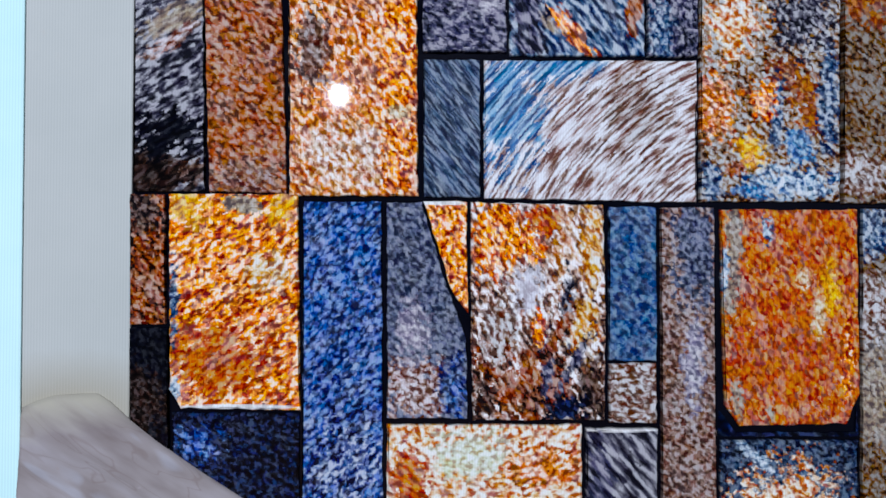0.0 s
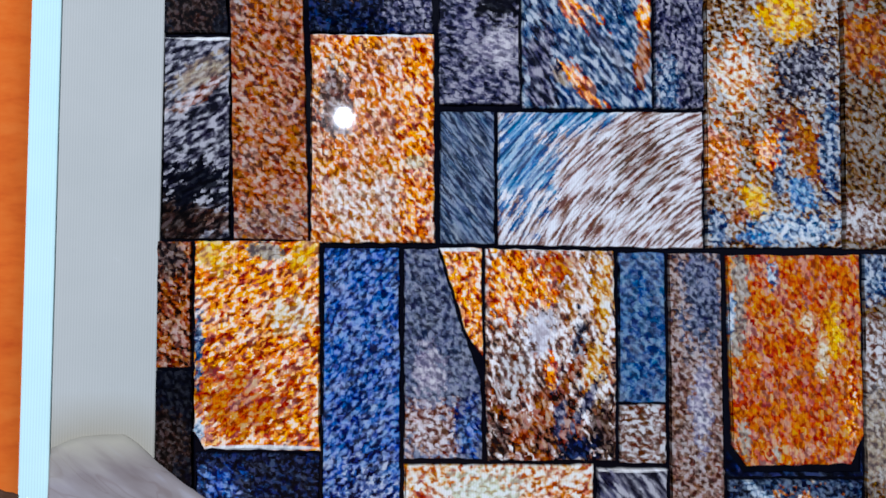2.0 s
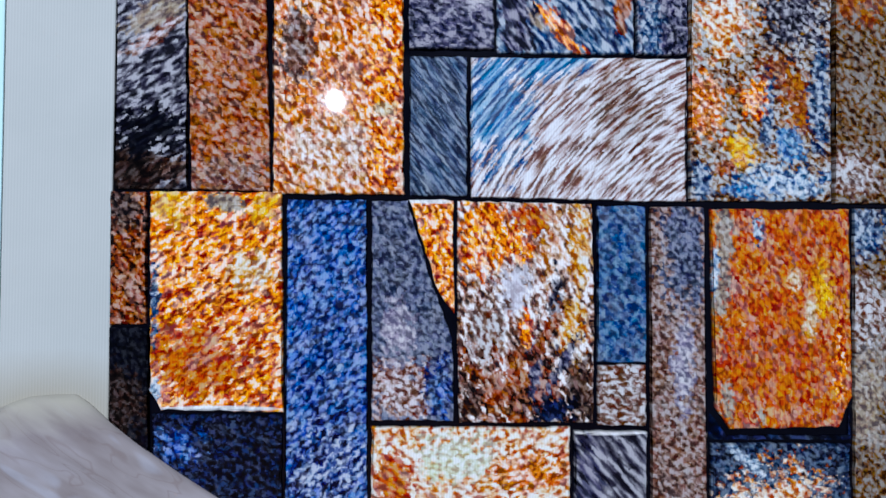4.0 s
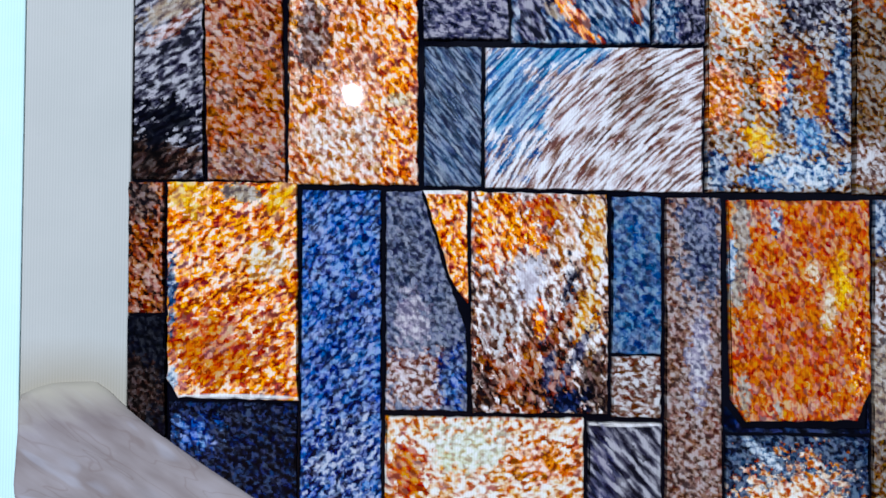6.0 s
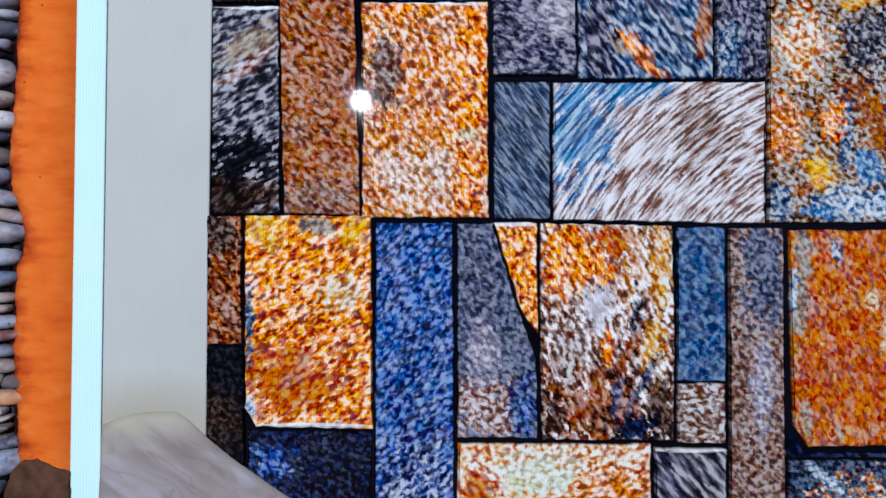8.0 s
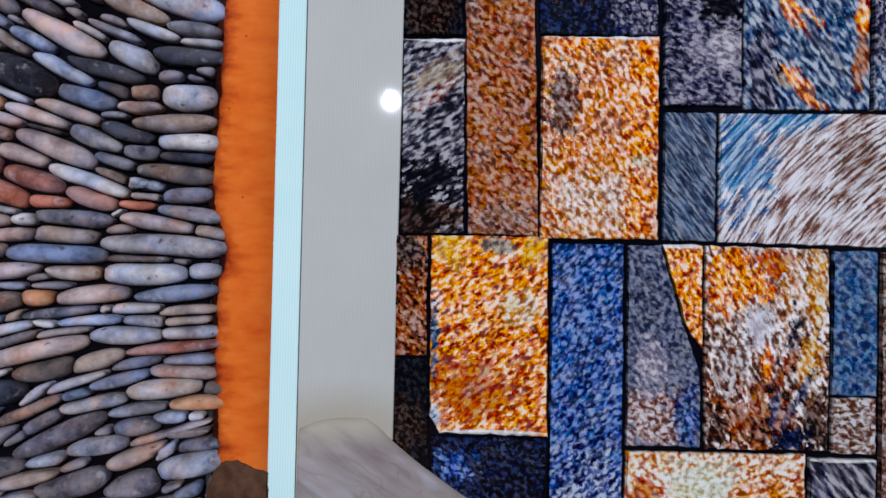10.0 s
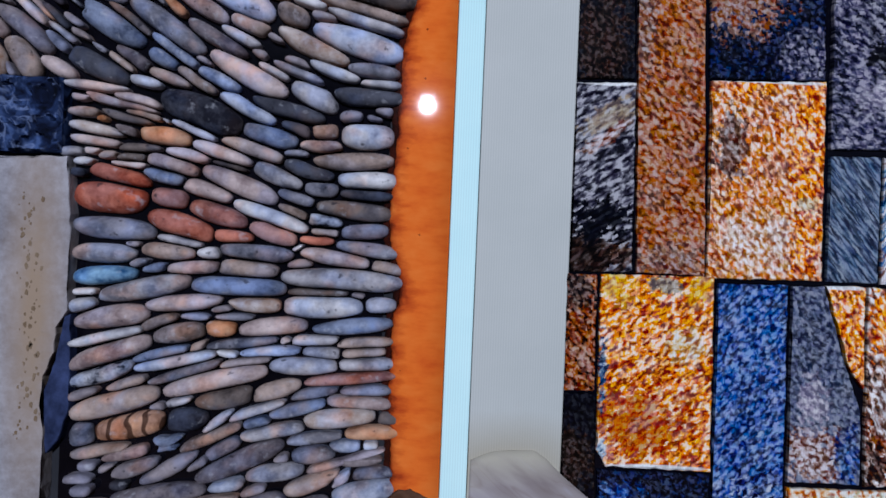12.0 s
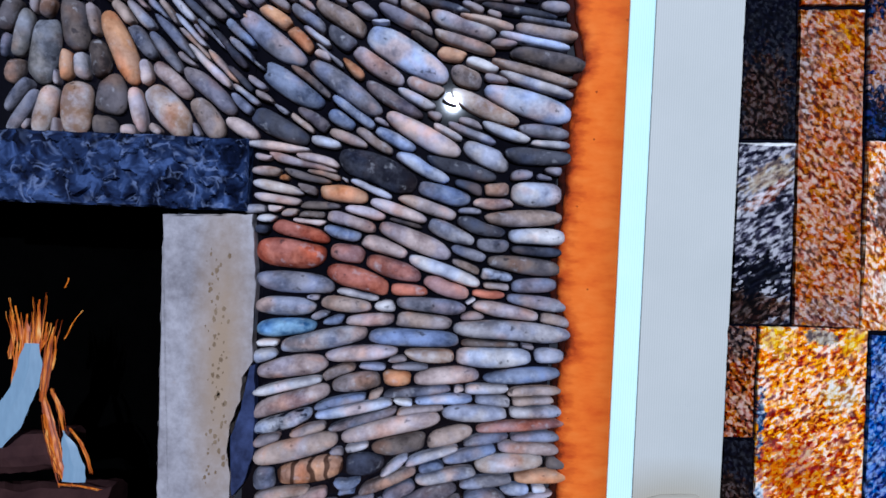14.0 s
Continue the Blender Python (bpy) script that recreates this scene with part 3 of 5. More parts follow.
def creased_cloth():
    """Thin pinkish-beige cloth: soft clouds, crease shade painted as brown lines, lit fold crests painted pale,
    yellower along the top.
    """
    m, tree, s = surface("blanket_cloth", 1.0, 0.8)
    pos = node(tree, "ShaderNodeNewGeometry").outputs["Position"]
    lie = node(tree, "ShaderNodeMapping", {"Vector": pos, "Rotation": (0, radians(32), 0), "Scale": (4.0, 1.0, 1.0)}, vector_type="TEXTURE").outputs[0]
    cloud = node(tree, "ShaderNodeTexNoise", {"Vector": lie, "Scale": 45.0, "Detail": 3.0}).outputs["Fac"]
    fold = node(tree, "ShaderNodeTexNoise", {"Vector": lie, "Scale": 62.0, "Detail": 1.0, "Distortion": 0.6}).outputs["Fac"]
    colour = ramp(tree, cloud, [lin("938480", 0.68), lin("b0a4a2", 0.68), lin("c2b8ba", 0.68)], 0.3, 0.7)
    # pale tone painted where a fold's crest would catch the light
    shading = node(tree, "ShaderNodeMapRange", {"Value": fold, "From Min": 0.58, "From Max": 0.68}).outputs[0]
    colour = blend(tree, sums(tree, "MULTIPLY", shading, 0.3), colour, lin("c6c8d4"))
    # crease shade painted as thin brown lines
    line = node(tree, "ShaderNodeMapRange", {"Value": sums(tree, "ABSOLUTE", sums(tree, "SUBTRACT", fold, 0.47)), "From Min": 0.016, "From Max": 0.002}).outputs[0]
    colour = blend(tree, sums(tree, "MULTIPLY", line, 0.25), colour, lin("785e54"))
    split = node(tree, "ShaderNodeSeparateXYZ", {"Vector": pos})
    high = sums(tree, "MULTIPLY_ADD", sums(tree, "SUBTRACT", cloud, 0.5), 0.06, split.outputs[2])
    colour = blend(tree, node(tree, "ShaderNodeMapRange", {"Value": high, "From Min": 1.335, "From Max": 1.368}).outputs[0], colour, lin("bdb4a2"))
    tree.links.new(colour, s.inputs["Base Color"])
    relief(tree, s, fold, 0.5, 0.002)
    return m


cloth = creased_cloth()
TOP = [(-0.3164, 1.3609), (-0.3052, 1.3662), (-0.2925, 1.3704), (-0.2719, 1.3721), (-0.2549, 1.3723), (-0.2434, 1.3645), (-0.2281, 1.3501), (-0.2038, 1.3304), (-0.1695, 1.3059), (-0.1297, 1.2798), (-0.0709, 1.2404)]


def height_at(x):
    for (x0, z0), (x1, z1) in zip(TOP, TOP[1:]):
        if x0 <= x <= x1:
            return z0 + (z1 - z0) * (x - x0) / (x1 - x0)
    return TOP[-1][1]


bm = bmesh.new()
rows = []
NX, NZ = 90, 26
for i in range(NX + 1):
    x = -0.3165 + (TOP[-1][0] + 0.3165) * i / NX
    top = height_at(max(TOP[0][0], x))
    col = []
    for j in range(NZ + 1):
        v = j / NZ
        z = top + (1.17 - top) * v
        fold = 0.0034 * math.sin(90 * (x * 0.7 + (z - 1.3) * 1.5) + 3 * noise.noise((x * 14, z * 14, 0))) + 0.003 * noise.noise((x * 45, z * 45, 2))
        col.append(bm.verts.new((x, -0.0014 if j == 0 else -0.0032 - 0.004 * min(1, v * 4) + 0.6 * fold * min(1, v * 3), z)))
    rows.append(col)
for a, b in zip(rows, rows[1:]):
    for j in range(NZ):
        bm.faces.new((a[j], b[j], b[j + 1], a[j + 1]))
rim = [e for e in bm.edges if e.is_boundary]
back = bmesh.ops.extrude_edge_only(bm, edges=rim)
for v in [g for g in back["geom"] if isinstance(g, bmesh.types.BMVert)]:
    v.co.y = 0.0003
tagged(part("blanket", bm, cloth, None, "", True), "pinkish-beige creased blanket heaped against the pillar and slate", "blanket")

# ---- earth at the foot of the orange plaster
earth = mottled("earth", "38241a", "7a5644", 70.0, 1.0, 0.9, 0.8)
BANK = [(-0.3922, 1.3226), (-0.3831, 1.3300), (-0.3729, 1.3312), (-0.3599, 1.3252), (-0.3438, 1.3192), (-0.3409, 1.2275), (-0.4010, 1.2269), (-0.3999, 1.3049)]
tagged(part("earth_bank", slab(chipped(BANK, 0.005, 0.0008, random.Random(9)), 0.0196, -0.0016, 0.002), earth), "bank of brown earth at the foot of the orange wall", "earth")

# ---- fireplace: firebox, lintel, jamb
black_lining = mottled("firebox_black", "010101", "030303", 40.0, 0.0, 0.95)
fireplace = tagged(new("fireplace"), "fireplace with a dark rough stone lintel and a pale stone jamb", "fireplace")
fireplace.location = (-0.95, 0.0, 1.15)
x0, x1, z0, z1 = OPEN
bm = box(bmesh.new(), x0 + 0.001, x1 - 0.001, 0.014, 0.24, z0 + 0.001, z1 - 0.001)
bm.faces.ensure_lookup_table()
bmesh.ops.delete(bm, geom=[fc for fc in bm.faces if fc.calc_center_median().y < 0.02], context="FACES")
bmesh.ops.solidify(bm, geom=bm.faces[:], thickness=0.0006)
firebox = part("firebox", bm, black_lining, None, "black firebox")


def hewn_stone():
    """Dark navy stone, rough-hewn: blotched, its lit crests and dark hollows painted into the colour."""
    m, tree, s = surface("lintel_stone", 1.0, 0.5)
    pos = node(tree, "ShaderNodeNewGeometry").outputs["Position"]
    blotch = node(tree, "ShaderNodeTexNoise", {"Vector": pos, "Scale": 46.0, "Detail": 3.0, "Roughness": 0.55, "Distortion": 0.8}).outputs["Fac"]
    crest = node(tree, "ShaderNodeTexNoise", {"Vector": pos, "Scale": 50.0, "Detail": 2.0, "Distortion": 0.9}).outputs["Color"]
    crest = node(tree, "ShaderNodeSeparateColor", {"Color": crest})
    colour = ramp(tree, blotch, [lin("070a14"), lin("121a32"), lin("253456"), lin("465a86")], 0.32, 0.66)
    # pale lines painted as highlights along the facet crests
    line = sums(tree, "ABSOLUTE", sums(tree, "SUBTRACT", crest.outputs[1], 0.5))
    line = node(tree, "ShaderNodeMapRange", {"Value": line, "From Min": 0.055, "From Max": 0.01}).outputs[0]
    line = sums(tree, "MULTIPLY", line, node(tree, "ShaderNodeMapRange", {"Value": crest.outputs[2], "From Min": 0.46, "From Max": 0.6}).outputs[0])
    colour = blend(tree, sums(tree, "MULTIPLY", line, 0.5), colour, lin("8494bc"))
    tree.links.new(colour, s.inputs["Base Color"])
    relief(tree, s, blotch, 0.8, 0.003)
    return m


navy = hewn_stone()
bm = bmesh.new()
A, C = (-1.0335, 1.7093), (-0.7152, 1.6386)
NX, NZ = 150, 38
HEW = random.Random(17)
blows = []  # chisel blows: middle, tilt across and up, depth
for i in range(20):
    for j in range(5):
        blows.append((A[0] + (i + HEW.random()) * 0.0165, C[1] - 0.004 + (j + HEW.random()) * 0.0165, HEW.uniform(-0.75, 0.75), HEW.uniform(-0.75, 0.75), HEW.uniform(0.0, 0.003)))
grid = []
for i in range(NX + 1):
    col = []
    for j in range(NZ + 1):
        x, z = A[0] + (C[0] - A[0]) * i / NX, C[1] + (A[1] - C[1]) * j / NZ
        wx, wz = x + 0.005 * noise.noise((x * 110, z * 110, 1)), z + 0.005 * noise.noise((x * 110, z * 110, 5))
        bx, bz, tx, tz, deep = min(blows, key=lambda q: (q[0] - wx) ** 2 + (q[1] - wz) ** 2)
        y = 0.0 if min(i, NX - i, j, NZ - j) == 0 else min(-0.0005, -0.006 + deep + tx * (x - bx) + tz * (z - bz))
        col.append(bm.verts.new((x + 0.0008 * noise.noise((x * 90, z * 90, 7)), y, z + 0.0012 * noise.noise((x * 60, z * 60, 9)))))
    grid.append(col)
for a, b in zip(grid, grid[1:]):
    for j in range(NZ):
        bm.faces.new((a[j], b[j], b[j + 1], a[j + 1]))
back = bmesh.ops.extrude_edge_only(bm, edges=[e for e in bm.edges if e.is_boundary])
for v in [g for g in back["geom"] if isinstance(g, bmesh.types.BMVert)]:
    v.co.y = 0.0196
lintel = part("lintel", bm, navy, None, "dark navy rough-hewn stone lintel")
travertine = mottled("jamb_stone", "7c767a", "bab4b8", 95.0, 1.0, 0.7, 1.0, 0.0, (-0.7362, 1.4887, 0.028, 0.17, "a8907a", 0.2, 1.3))
rng = random.Random(3)
JAMB = [(-0.7975, 1.6323), (-0.7101, 1.6361), (-0.7065, 1.5965), (-0.7041, 1.5602), (-0.7058, 1.5124), (-0.7050, 1.4899), (-0.7145, 1.4737), (-0.7154, 1.4500), (-0.7252, 1.4270), (-0.7270, 1.3986), (-0.7221, 1.3704), (-0.7237, 1.3521), (-0.7236, 1.2504), (-0.7942, 1.2482)]
jamb = part("jamb", slab(chipped(JAMB, 0.008, 0.0008, rng), 0.0196, 0.0008, 0.0015), travertine, None, "pale beige pitted stone jamb with a ragged edge")
pit = mottled("pit_brown", "6a543f", "947e68", 90.0, 0.0, 0.9)
rng = random.Random(5)
PX, PZ0, PZ1 = -0.7411, 1.6007, 1.3642
bluestone = mottled("blue_grey_chock", "0e1222", "4a5680", 60.0, 1.0, 0.6)
CHOCK = [(-0.7082, 1.4841), (-0.7032, 1.4855), (-0.7014, 1.4358), (-0.7017, 1.3938), (-0.7107, 1.3651), (-0.7215, 1.3511), (-0.7255, 1.3703), (-0.7257, 1.4100), (-0.7156, 1.4415)]
chock = part("chock_stone", slab(chipped(CHOCK, 0.006, 0.0004, rng), 0.0196, 0.004, 0.002), bluestone, None, "blue-grey stone wedged beside the jamb")
for k in range(80):
    size = rng.choice((0.0007, 0.0010, 0.0014, 0.0022))
    x, z = PX + rng.gauss(0, 0.007), PZ0 + (PZ1 - PZ0) * (k + rng.random()) / 80
    ring = [(x + rng.uniform(0.6, 1.2) * size * 0.9 * math.cos(a), z + rng.uniform(0.6, 1.4) * size * 1.3 * math.sin(a)) for a in [math.tau * i / 7 for i in range(7)]]
    part("pit", slab(ring, 0.003, 0.0004, 0.0002), pit, jamb)
for ob in (firebox, lintel, jamb, chock):
    ob.parent = fireplace
    ob.matrix_parent_inverse = Matrix.Translation(-fireplace.location)


# ---- fire: logs and flames
def glowing(name, colour, strength):
    m = bpy.data.materials.new(name)
    m.use_nodes = True
    tree, s = m.node_tree, m.node_tree.nodes["Principled BSDF"]
    pos = node(tree, "ShaderNodeNewGeometry").outputs["Position"]
    mottle = node(tree, "ShaderNodeTexNoise", {"Vector": node(tree, "ShaderNodeMapping", {"Vector": pos, "Scale": (1.0, 1.0, 0.22)}).outputs[0], "Scale": 260.0, "Detail": 2.0}).outputs["Fac"]
    tone = ramp(tree, mottle, [lin(c) for c in colour.split()], 0.25, 0.75)
    s.inputs["Base Color"].default_value = (0.02, 0.01, 0.005, 1)
    tree.links.new(tone, s.inputs["Emission Color"])
    s.inputs["Emission Strength"].default_value = strength
    return m


def tongue(points, widths, y, thick):
    """A tapering lick of flame along a bent line, lens-shaped across."""
    bm = bmesh.new()
    rings, n = [], 28
    for i in range(n + 1):
        u = i / n * (len(points) - 1)
        k = min(int(u), len(points) - 2)
        u -= k
        s = u * u * (3 - 2 * u)
        x, z = [points[k][c] + (points[k + 1][c] - points[k][c]) * u for c in (0, 1)]
        wide = (widths[k] + (widths[k + 1] - widths[k]) * s) * min(1.0, 0.35 + i / 6)
        x += 0.0012 * noise.noise((x * 120, z * 120, y * 900))
        rings.append([bm.verts.new((x + wide * c, y + thick * d, z)) for c, d in ((-0.5, 0), (0, -0.5), (0.5, 0), (0, 0.5))])
    for a, b in zip(rings, rings[1:]):
        for i in range(4):
            bm.faces.new((a[i], a[(i + 1) % 4], b[(i + 1) % 4], b[i]))
    bm.faces.new(rings[0])
    bm.faces.new(rings[-1])
    return bm


blaze = glowing("flame_orange", "8a3408 c85c10 f08a28 ffc878", 0.85)
ember = glowing("flame_red", "7a2606 a84612 cc6a22", 0.6)
core = glowing("flame_core", "7aa4cc 88b2da", 0.85)
fire = tagged(new("fire"), "small fire with orange flames and pale blue cores in the firebox", "fire")
fire.location = (-0.93, 0.02, 1.16)
K = 0.00056
LICKS = [
    ([(-0.9630, 1.3900), (-0.9480, 1.4270), (-0.9350, 1.4530), (-0.9300, 1.4760), (-0.9290, 1.4970)], (60, 60, 50, 44, 26), 0.0130, core),
    ([(-0.9480, 1.4360), (-0.9420, 1.4700), (-0.9400, 1.4980), (-0.9480, 1.5340)], (14, 26, 16, 1), 0.0165, blaze),
    ([(-0.9370, 1.4750), (-0.9350, 1.5030), (-0.9360, 1.5260)], (34, 26, 2), 0.0160, blaze),
    ([(-0.9260, 1.4760), (-0.9250, 1.5090), (-0.9240, 1.5410)], (26, 16, 2), 0.0170, blaze),
    ([(-0.9190, 1.4380), (-0.9150, 1.4710), (-0.9120, 1.4990), (-0.9090, 1.5140)], (22, 28, 14, 1), 0.0165, blaze),
    ([(-0.9090, 1.4710), (-0.9060, 1.4890), (-0.9070, 1.5050)], (8, 6, 1), 0.0155, blaze),
    ([(-0.9300, 1.4810), (-0.9180, 1.5010), (-0.9160, 1.5180)], (20, 10, 1), 0.0175, blaze),
    ([(-0.9190, 1.4480), (-0.9100, 1.4150), (-0.9020, 1.3810), (-0.8940, 1.3590)], (16, 27, 27, 18), 0.0160, blaze),
    ([(-0.9100, 1.4510), (-0.9000, 1.4290), (-0.8970, 1.4080)], (14, 14, 4), 0.0165, blaze),
    ([(-0.9150, 1.4260), (-0.9090, 1.3980), (-0.8980, 1.3670)], (4, 10, 12), 0.0120, blaze),
    ([(-0.8950, 1.4100), (-0.8880, 1.3930), (-0.8830, 1.3730), (-0.8830, 1.3580)], (4, 28, 38, 42), 0.0130, core),
    ([(-0.8900, 1.4120), (-0.8800, 1.4000), (-0.8720, 1.3850), (-0.8680, 1.3700)], (3, 12, 12, 6), 0.0150, blaze),
    ([(-0.8980, 1.3560), (-0.8780, 1.3550), (-0.8590, 1.3520)], (14, 18, 8), 0.0120, blaze),
    ([(-0.8980, 1.5020), (-0.8900, 1.5190), (-0.8810, 1.5320)], (1, 1, 1), 0.0160, blaze),
    ([(-0.8990, 1.5540), (-0.8950, 1.5640)], (1, 2), 0.0160, blaze),
    ([(-0.9520, 1.4800), (-0.9490, 1.5030), (-0.9510, 1.5250)], (20, 12, 1), 0.0170, blaze),
]
WISP = random.Random(31)
for pts, wide, y, mat in LICKS:
    part("flame" if mat is blaze else "flame_core", tongue(pts, [K * q * (0.6 if mat is blaze else 1.0) for q in wide], y, 0.003), mat, fire).matrix_parent_inverse = Matrix.Translation(-fire.location)
    if mat is blaze and max(wide) > 9:
        for _ in range(5):  # thin licks that part from the broad one
            sway, rise = WISP.uniform(-0.9, 0.9) * K * max(wide) * 0.6, WISP.uniform(0.92, 1.12)
            line = [(px + sway * (0.4 + i / len(pts)), pts[0][1] + (pz - pts[0][1]) * rise) for i, (px, pz) in enumerate(pts)]
            part("flame", tongue(line, [K * q * WISP.uniform(0.07, 0.16) for q in wide], y + WISP.uniform(-0.003, 0.002), 0.001), WISP.choice((blaze, ember)), fire).matrix_parent_inverse = Matrix.Translation(-fire.location)
bark = mottled("charred_log", "2c1c1e", "48302e", 50.0, 0.0, 0.9)
for (ax, az), (bx, bz), r in (((-0.9930, 1.3723), (-0.8984, 1.3841), 0.022), ((-0.9806, 1.3162), (-0.8534, 1.3233), 0.026)):
    bm = bmesh.new()
    rings = []
    for i in range(15):
        u = i / 14
        rings.append([bm.verts.new((ax + (bx - ax) * u, 0.045 + r * math.cos(a) * (1 + 0.2 * noise.noise((u * 6, a, r))), az + (bz - az) * u + r * math.sin(a) * (1 + 0.25 * noise.noise((u * 6, a, 3))))) for a in [math.tau * k / 12 for k in range(12)]])
    for a, b in zip(rings, rings[1:]):
        for i in range(12):
            bm.faces.new((a[i], a[(i + 1) % 12], b[(i + 1) % 12], b[i]))
    bm.faces.new(rings[0])
    bm.faces.new(rings[-1])
    part("log", bm, bark, fire, "charred brown log").matrix_parent_inverse = Matrix.Translation(-fire.location)

# ---- pendant lamp behind the viewer
metal = mottled("lamp_metal", "3a3a3c", "505052", 60.0, 0.0, 0.4)
lamp = tagged(new("pendant_lamp"), "small grey metal pendant lamp hanging from the ceiling", "lamp")
lamp.location = (LAMP[0], LAMP[1], 3.0)
# canopy, cord and shade are unseen additions; the shade keeps light off the ceiling
for name, r0, r1, low, high in (("canopy", 0.06, 0.05, 2.975, 3.0), ("cord", 0.004, 0.004, 2.66, 2.975), ("shade", 0.12, 0.03, 2.575, 2.66)):
    bm = bmesh.new()
    bmesh.ops.create_cone(bm, cap_ends=True, segments=32, radius1=r0, radius2=r1, depth=high - low, matrix=Matrix.Translation((LAMP[0], LAMP[1], (low + high) / 2)))
    part(name, bm, metal, lamp, "", True).matrix_parent_inverse = Matrix.Translation(-lamp.location)

# ---- pebble wall
GAP = mottled("mortar_dark", "050509", "0f0d14", 80.0, 1.0, 0.9)
bm = bmesh.new()
box(bm, -0.7150, -0.4070, 0.0166, 0.0196, 1.16, 1.96)
pebble_wall = tagged(part("wall_pebble", bm, GAP), "wall of flat river pebbles laid in flowing rows with dark joints", "pebble wall", kind="structure")
part("mortar_bed", box(bmesh.new(), -1.08, -0.7150 - 0.0005, 0.0166, 0.0196, A[1] - 0.004, 1.96), GAP, pebble_wall)
TONES = {
    "g": ("54545f", "9c98a2"), "G": ("635f5e", "aaa29e"), "d": ("26262f", "56565f"), "p": ("86828a", "c6bec0"), "P": ("747c94", "c4c6d4"),
    "w": ("a09ca4", "dcd6d6"), "t": ("7a665c", "b8a196"), "o": ("a0603a", "d8a27c"), "O": ("a8826a", "d2c6c0"), "r": ("9c4c3a", "da8870"),
    "R": ("925c54", "c6968a"), "k": ("947c7a", "d0bab4"), "b": ("444c62", "8c94aa"), "m": ("5c545c", "9a8e90"), "s": ("6a3826", "d09a78"), "x": ("5a5a66", "e8e6ec"), "B": ("2c5c88", "9cc0d8"), "n": ("423a3a", "7a6c66"),
}


def river_stone(name, dark, light):
    """Water-smoothed stone: soft clouds of two tones, warm or cool tints on some, pale bruises and dark specks, shifted
    from stone to stone.
    """
    m, tree, s = surface(name, 1.0, 0.55)
    pos = node(tree, "ShaderNodeNewGeometry").outputs["Position"]
    chance = node(tree, "ShaderNodeObjectInfo").outputs["Random"]
    cloud = node(tree, "ShaderNodeTexNoise", {"Vector": pos, "Scale": 42.0, "Detail": 3.0, "Roughness": 0.6}).outputs["Fac"]
    grit = node(tree, "ShaderNodeTexNoise", {"Vector": pos, "Scale": 300.0, "Detail": 3.0, "Roughness": 0.7}).outputs["Fac"]
    bruise = node(tree, "ShaderNodeTexNoise", {"Vector": pos, "Scale": 95.0, "Detail": 3.0}).outputs["Fac"]
    bloom = node(tree, "ShaderNodeTexNoise", {"Vector": pos, "Scale": 30.0, "Detail": 2.0}).outputs["Color"]
    bloom = node(tree, "ShaderNodeSeparateColor", {"Color": bloom})
    value = sums(tree, "MULTIPLY_ADD", sums(tree, "SUBTRACT", cloud, 0.5), 1.7, 0.5)
    value = sums(tree, "MULTIPLY_ADD", sums(tree, "SUBTRACT", grit, 0.5), 0.35, value)
    value = sums(tree, "MULTIPLY_ADD", sums(tree, "SUBTRACT", chance, 0.5), 0.4, value)
    colour = ramp(tree, value, [lin(dark, 0.62), lin(light, 0.95)], 0.15, 0.85)
    warm = node(tree, "ShaderNodeMapRange", {"Value": bloom.outputs[1], "From Min": 0.52, "From Max": 0.66}).outputs[0]
    colour = blend(tree, warm, colour, (1.24, 0.95, 0.80, 1), "MULTIPLY")
    cool = node(tree, "ShaderNodeMapRange", {"Value": bloom.outputs[0], "From Min": 0.46, "From Max": 0.58}).outputs[0]
    colour = blend(tree, cool, colour, (0.88, 0.98, 1.17, 1), "MULTIPLY")
    pale = node(tree, "ShaderNodeMapRange", {"Value": bruise, "From Min": 0.60, "From Max": 0.78, "To Max": 0.5}).outputs[0]
    colour = blend(tree, pale, colour, lin("d8d6dc", 0.8))
    spots = node(tree, "ShaderNodeMapRange", {"Value": bruise, "From Min": 0.35, "From Max": 0.28, "To Max": 0.7}).outputs[0]
    colour = blend(tree, spots, colour, lin("2c2a32", 0.7))
    if name == "pebble_banded":
        band = node(tree, "ShaderNodeTexWave", {"Vector": pos, "Scale": 20.0, "Distortion": 4.0, "Detail": 1.0, "Detail Scale": 2.0}, bands_direction="X").outputs["Fac"]
        colour = blend(tree, node(tree, "ShaderNodeMapRange", {"Value": band, "From Min": 0.30, "From Max": 0.12, "To Max": 0.85}).outputs[0], colour, lin("3a1e16", 0.6))
    if name == "pebble_spotted":
        colour = blend(tree, node(tree, "ShaderNodeMapRange", {"Value": cloud, "From Min": 0.40, "From Max": 0.36, "To Max": 0.85}).outputs[0], colour, lin("1c1e2a", 0.6))
    tree.links.new(colour, s.inputs["Base Color"])
    relief(tree, s, sums(tree, "ADD", bruise, sums(tree, "MULTIPLY", grit, 0.3)), 0.5, 0.0012)
    return m


RIVER = {k: river_stone("pebble_" + n, a, b) for n, (k, (a, b)) in zip(
    ("grey", "warm_grey", "slate", "pale", "pale_blue", "white", "tan", "orange", "cream", "red", "rose", "pink", "blue", "mauve", "banded", "spotted", "sky", "brown"), TONES.items())}
PEB = random.Random(11)


LAID = []  # x, z, half length, half width, cosine and sine of the lie, degrees, tone
JOINT = 0.0033


def pebble(x, z, length, width, angle, tone):
    LAID.append((x, z, length / 2, width / 2, math.cos(radians(angle)), math.sin(radians(angle)), angle, tone))


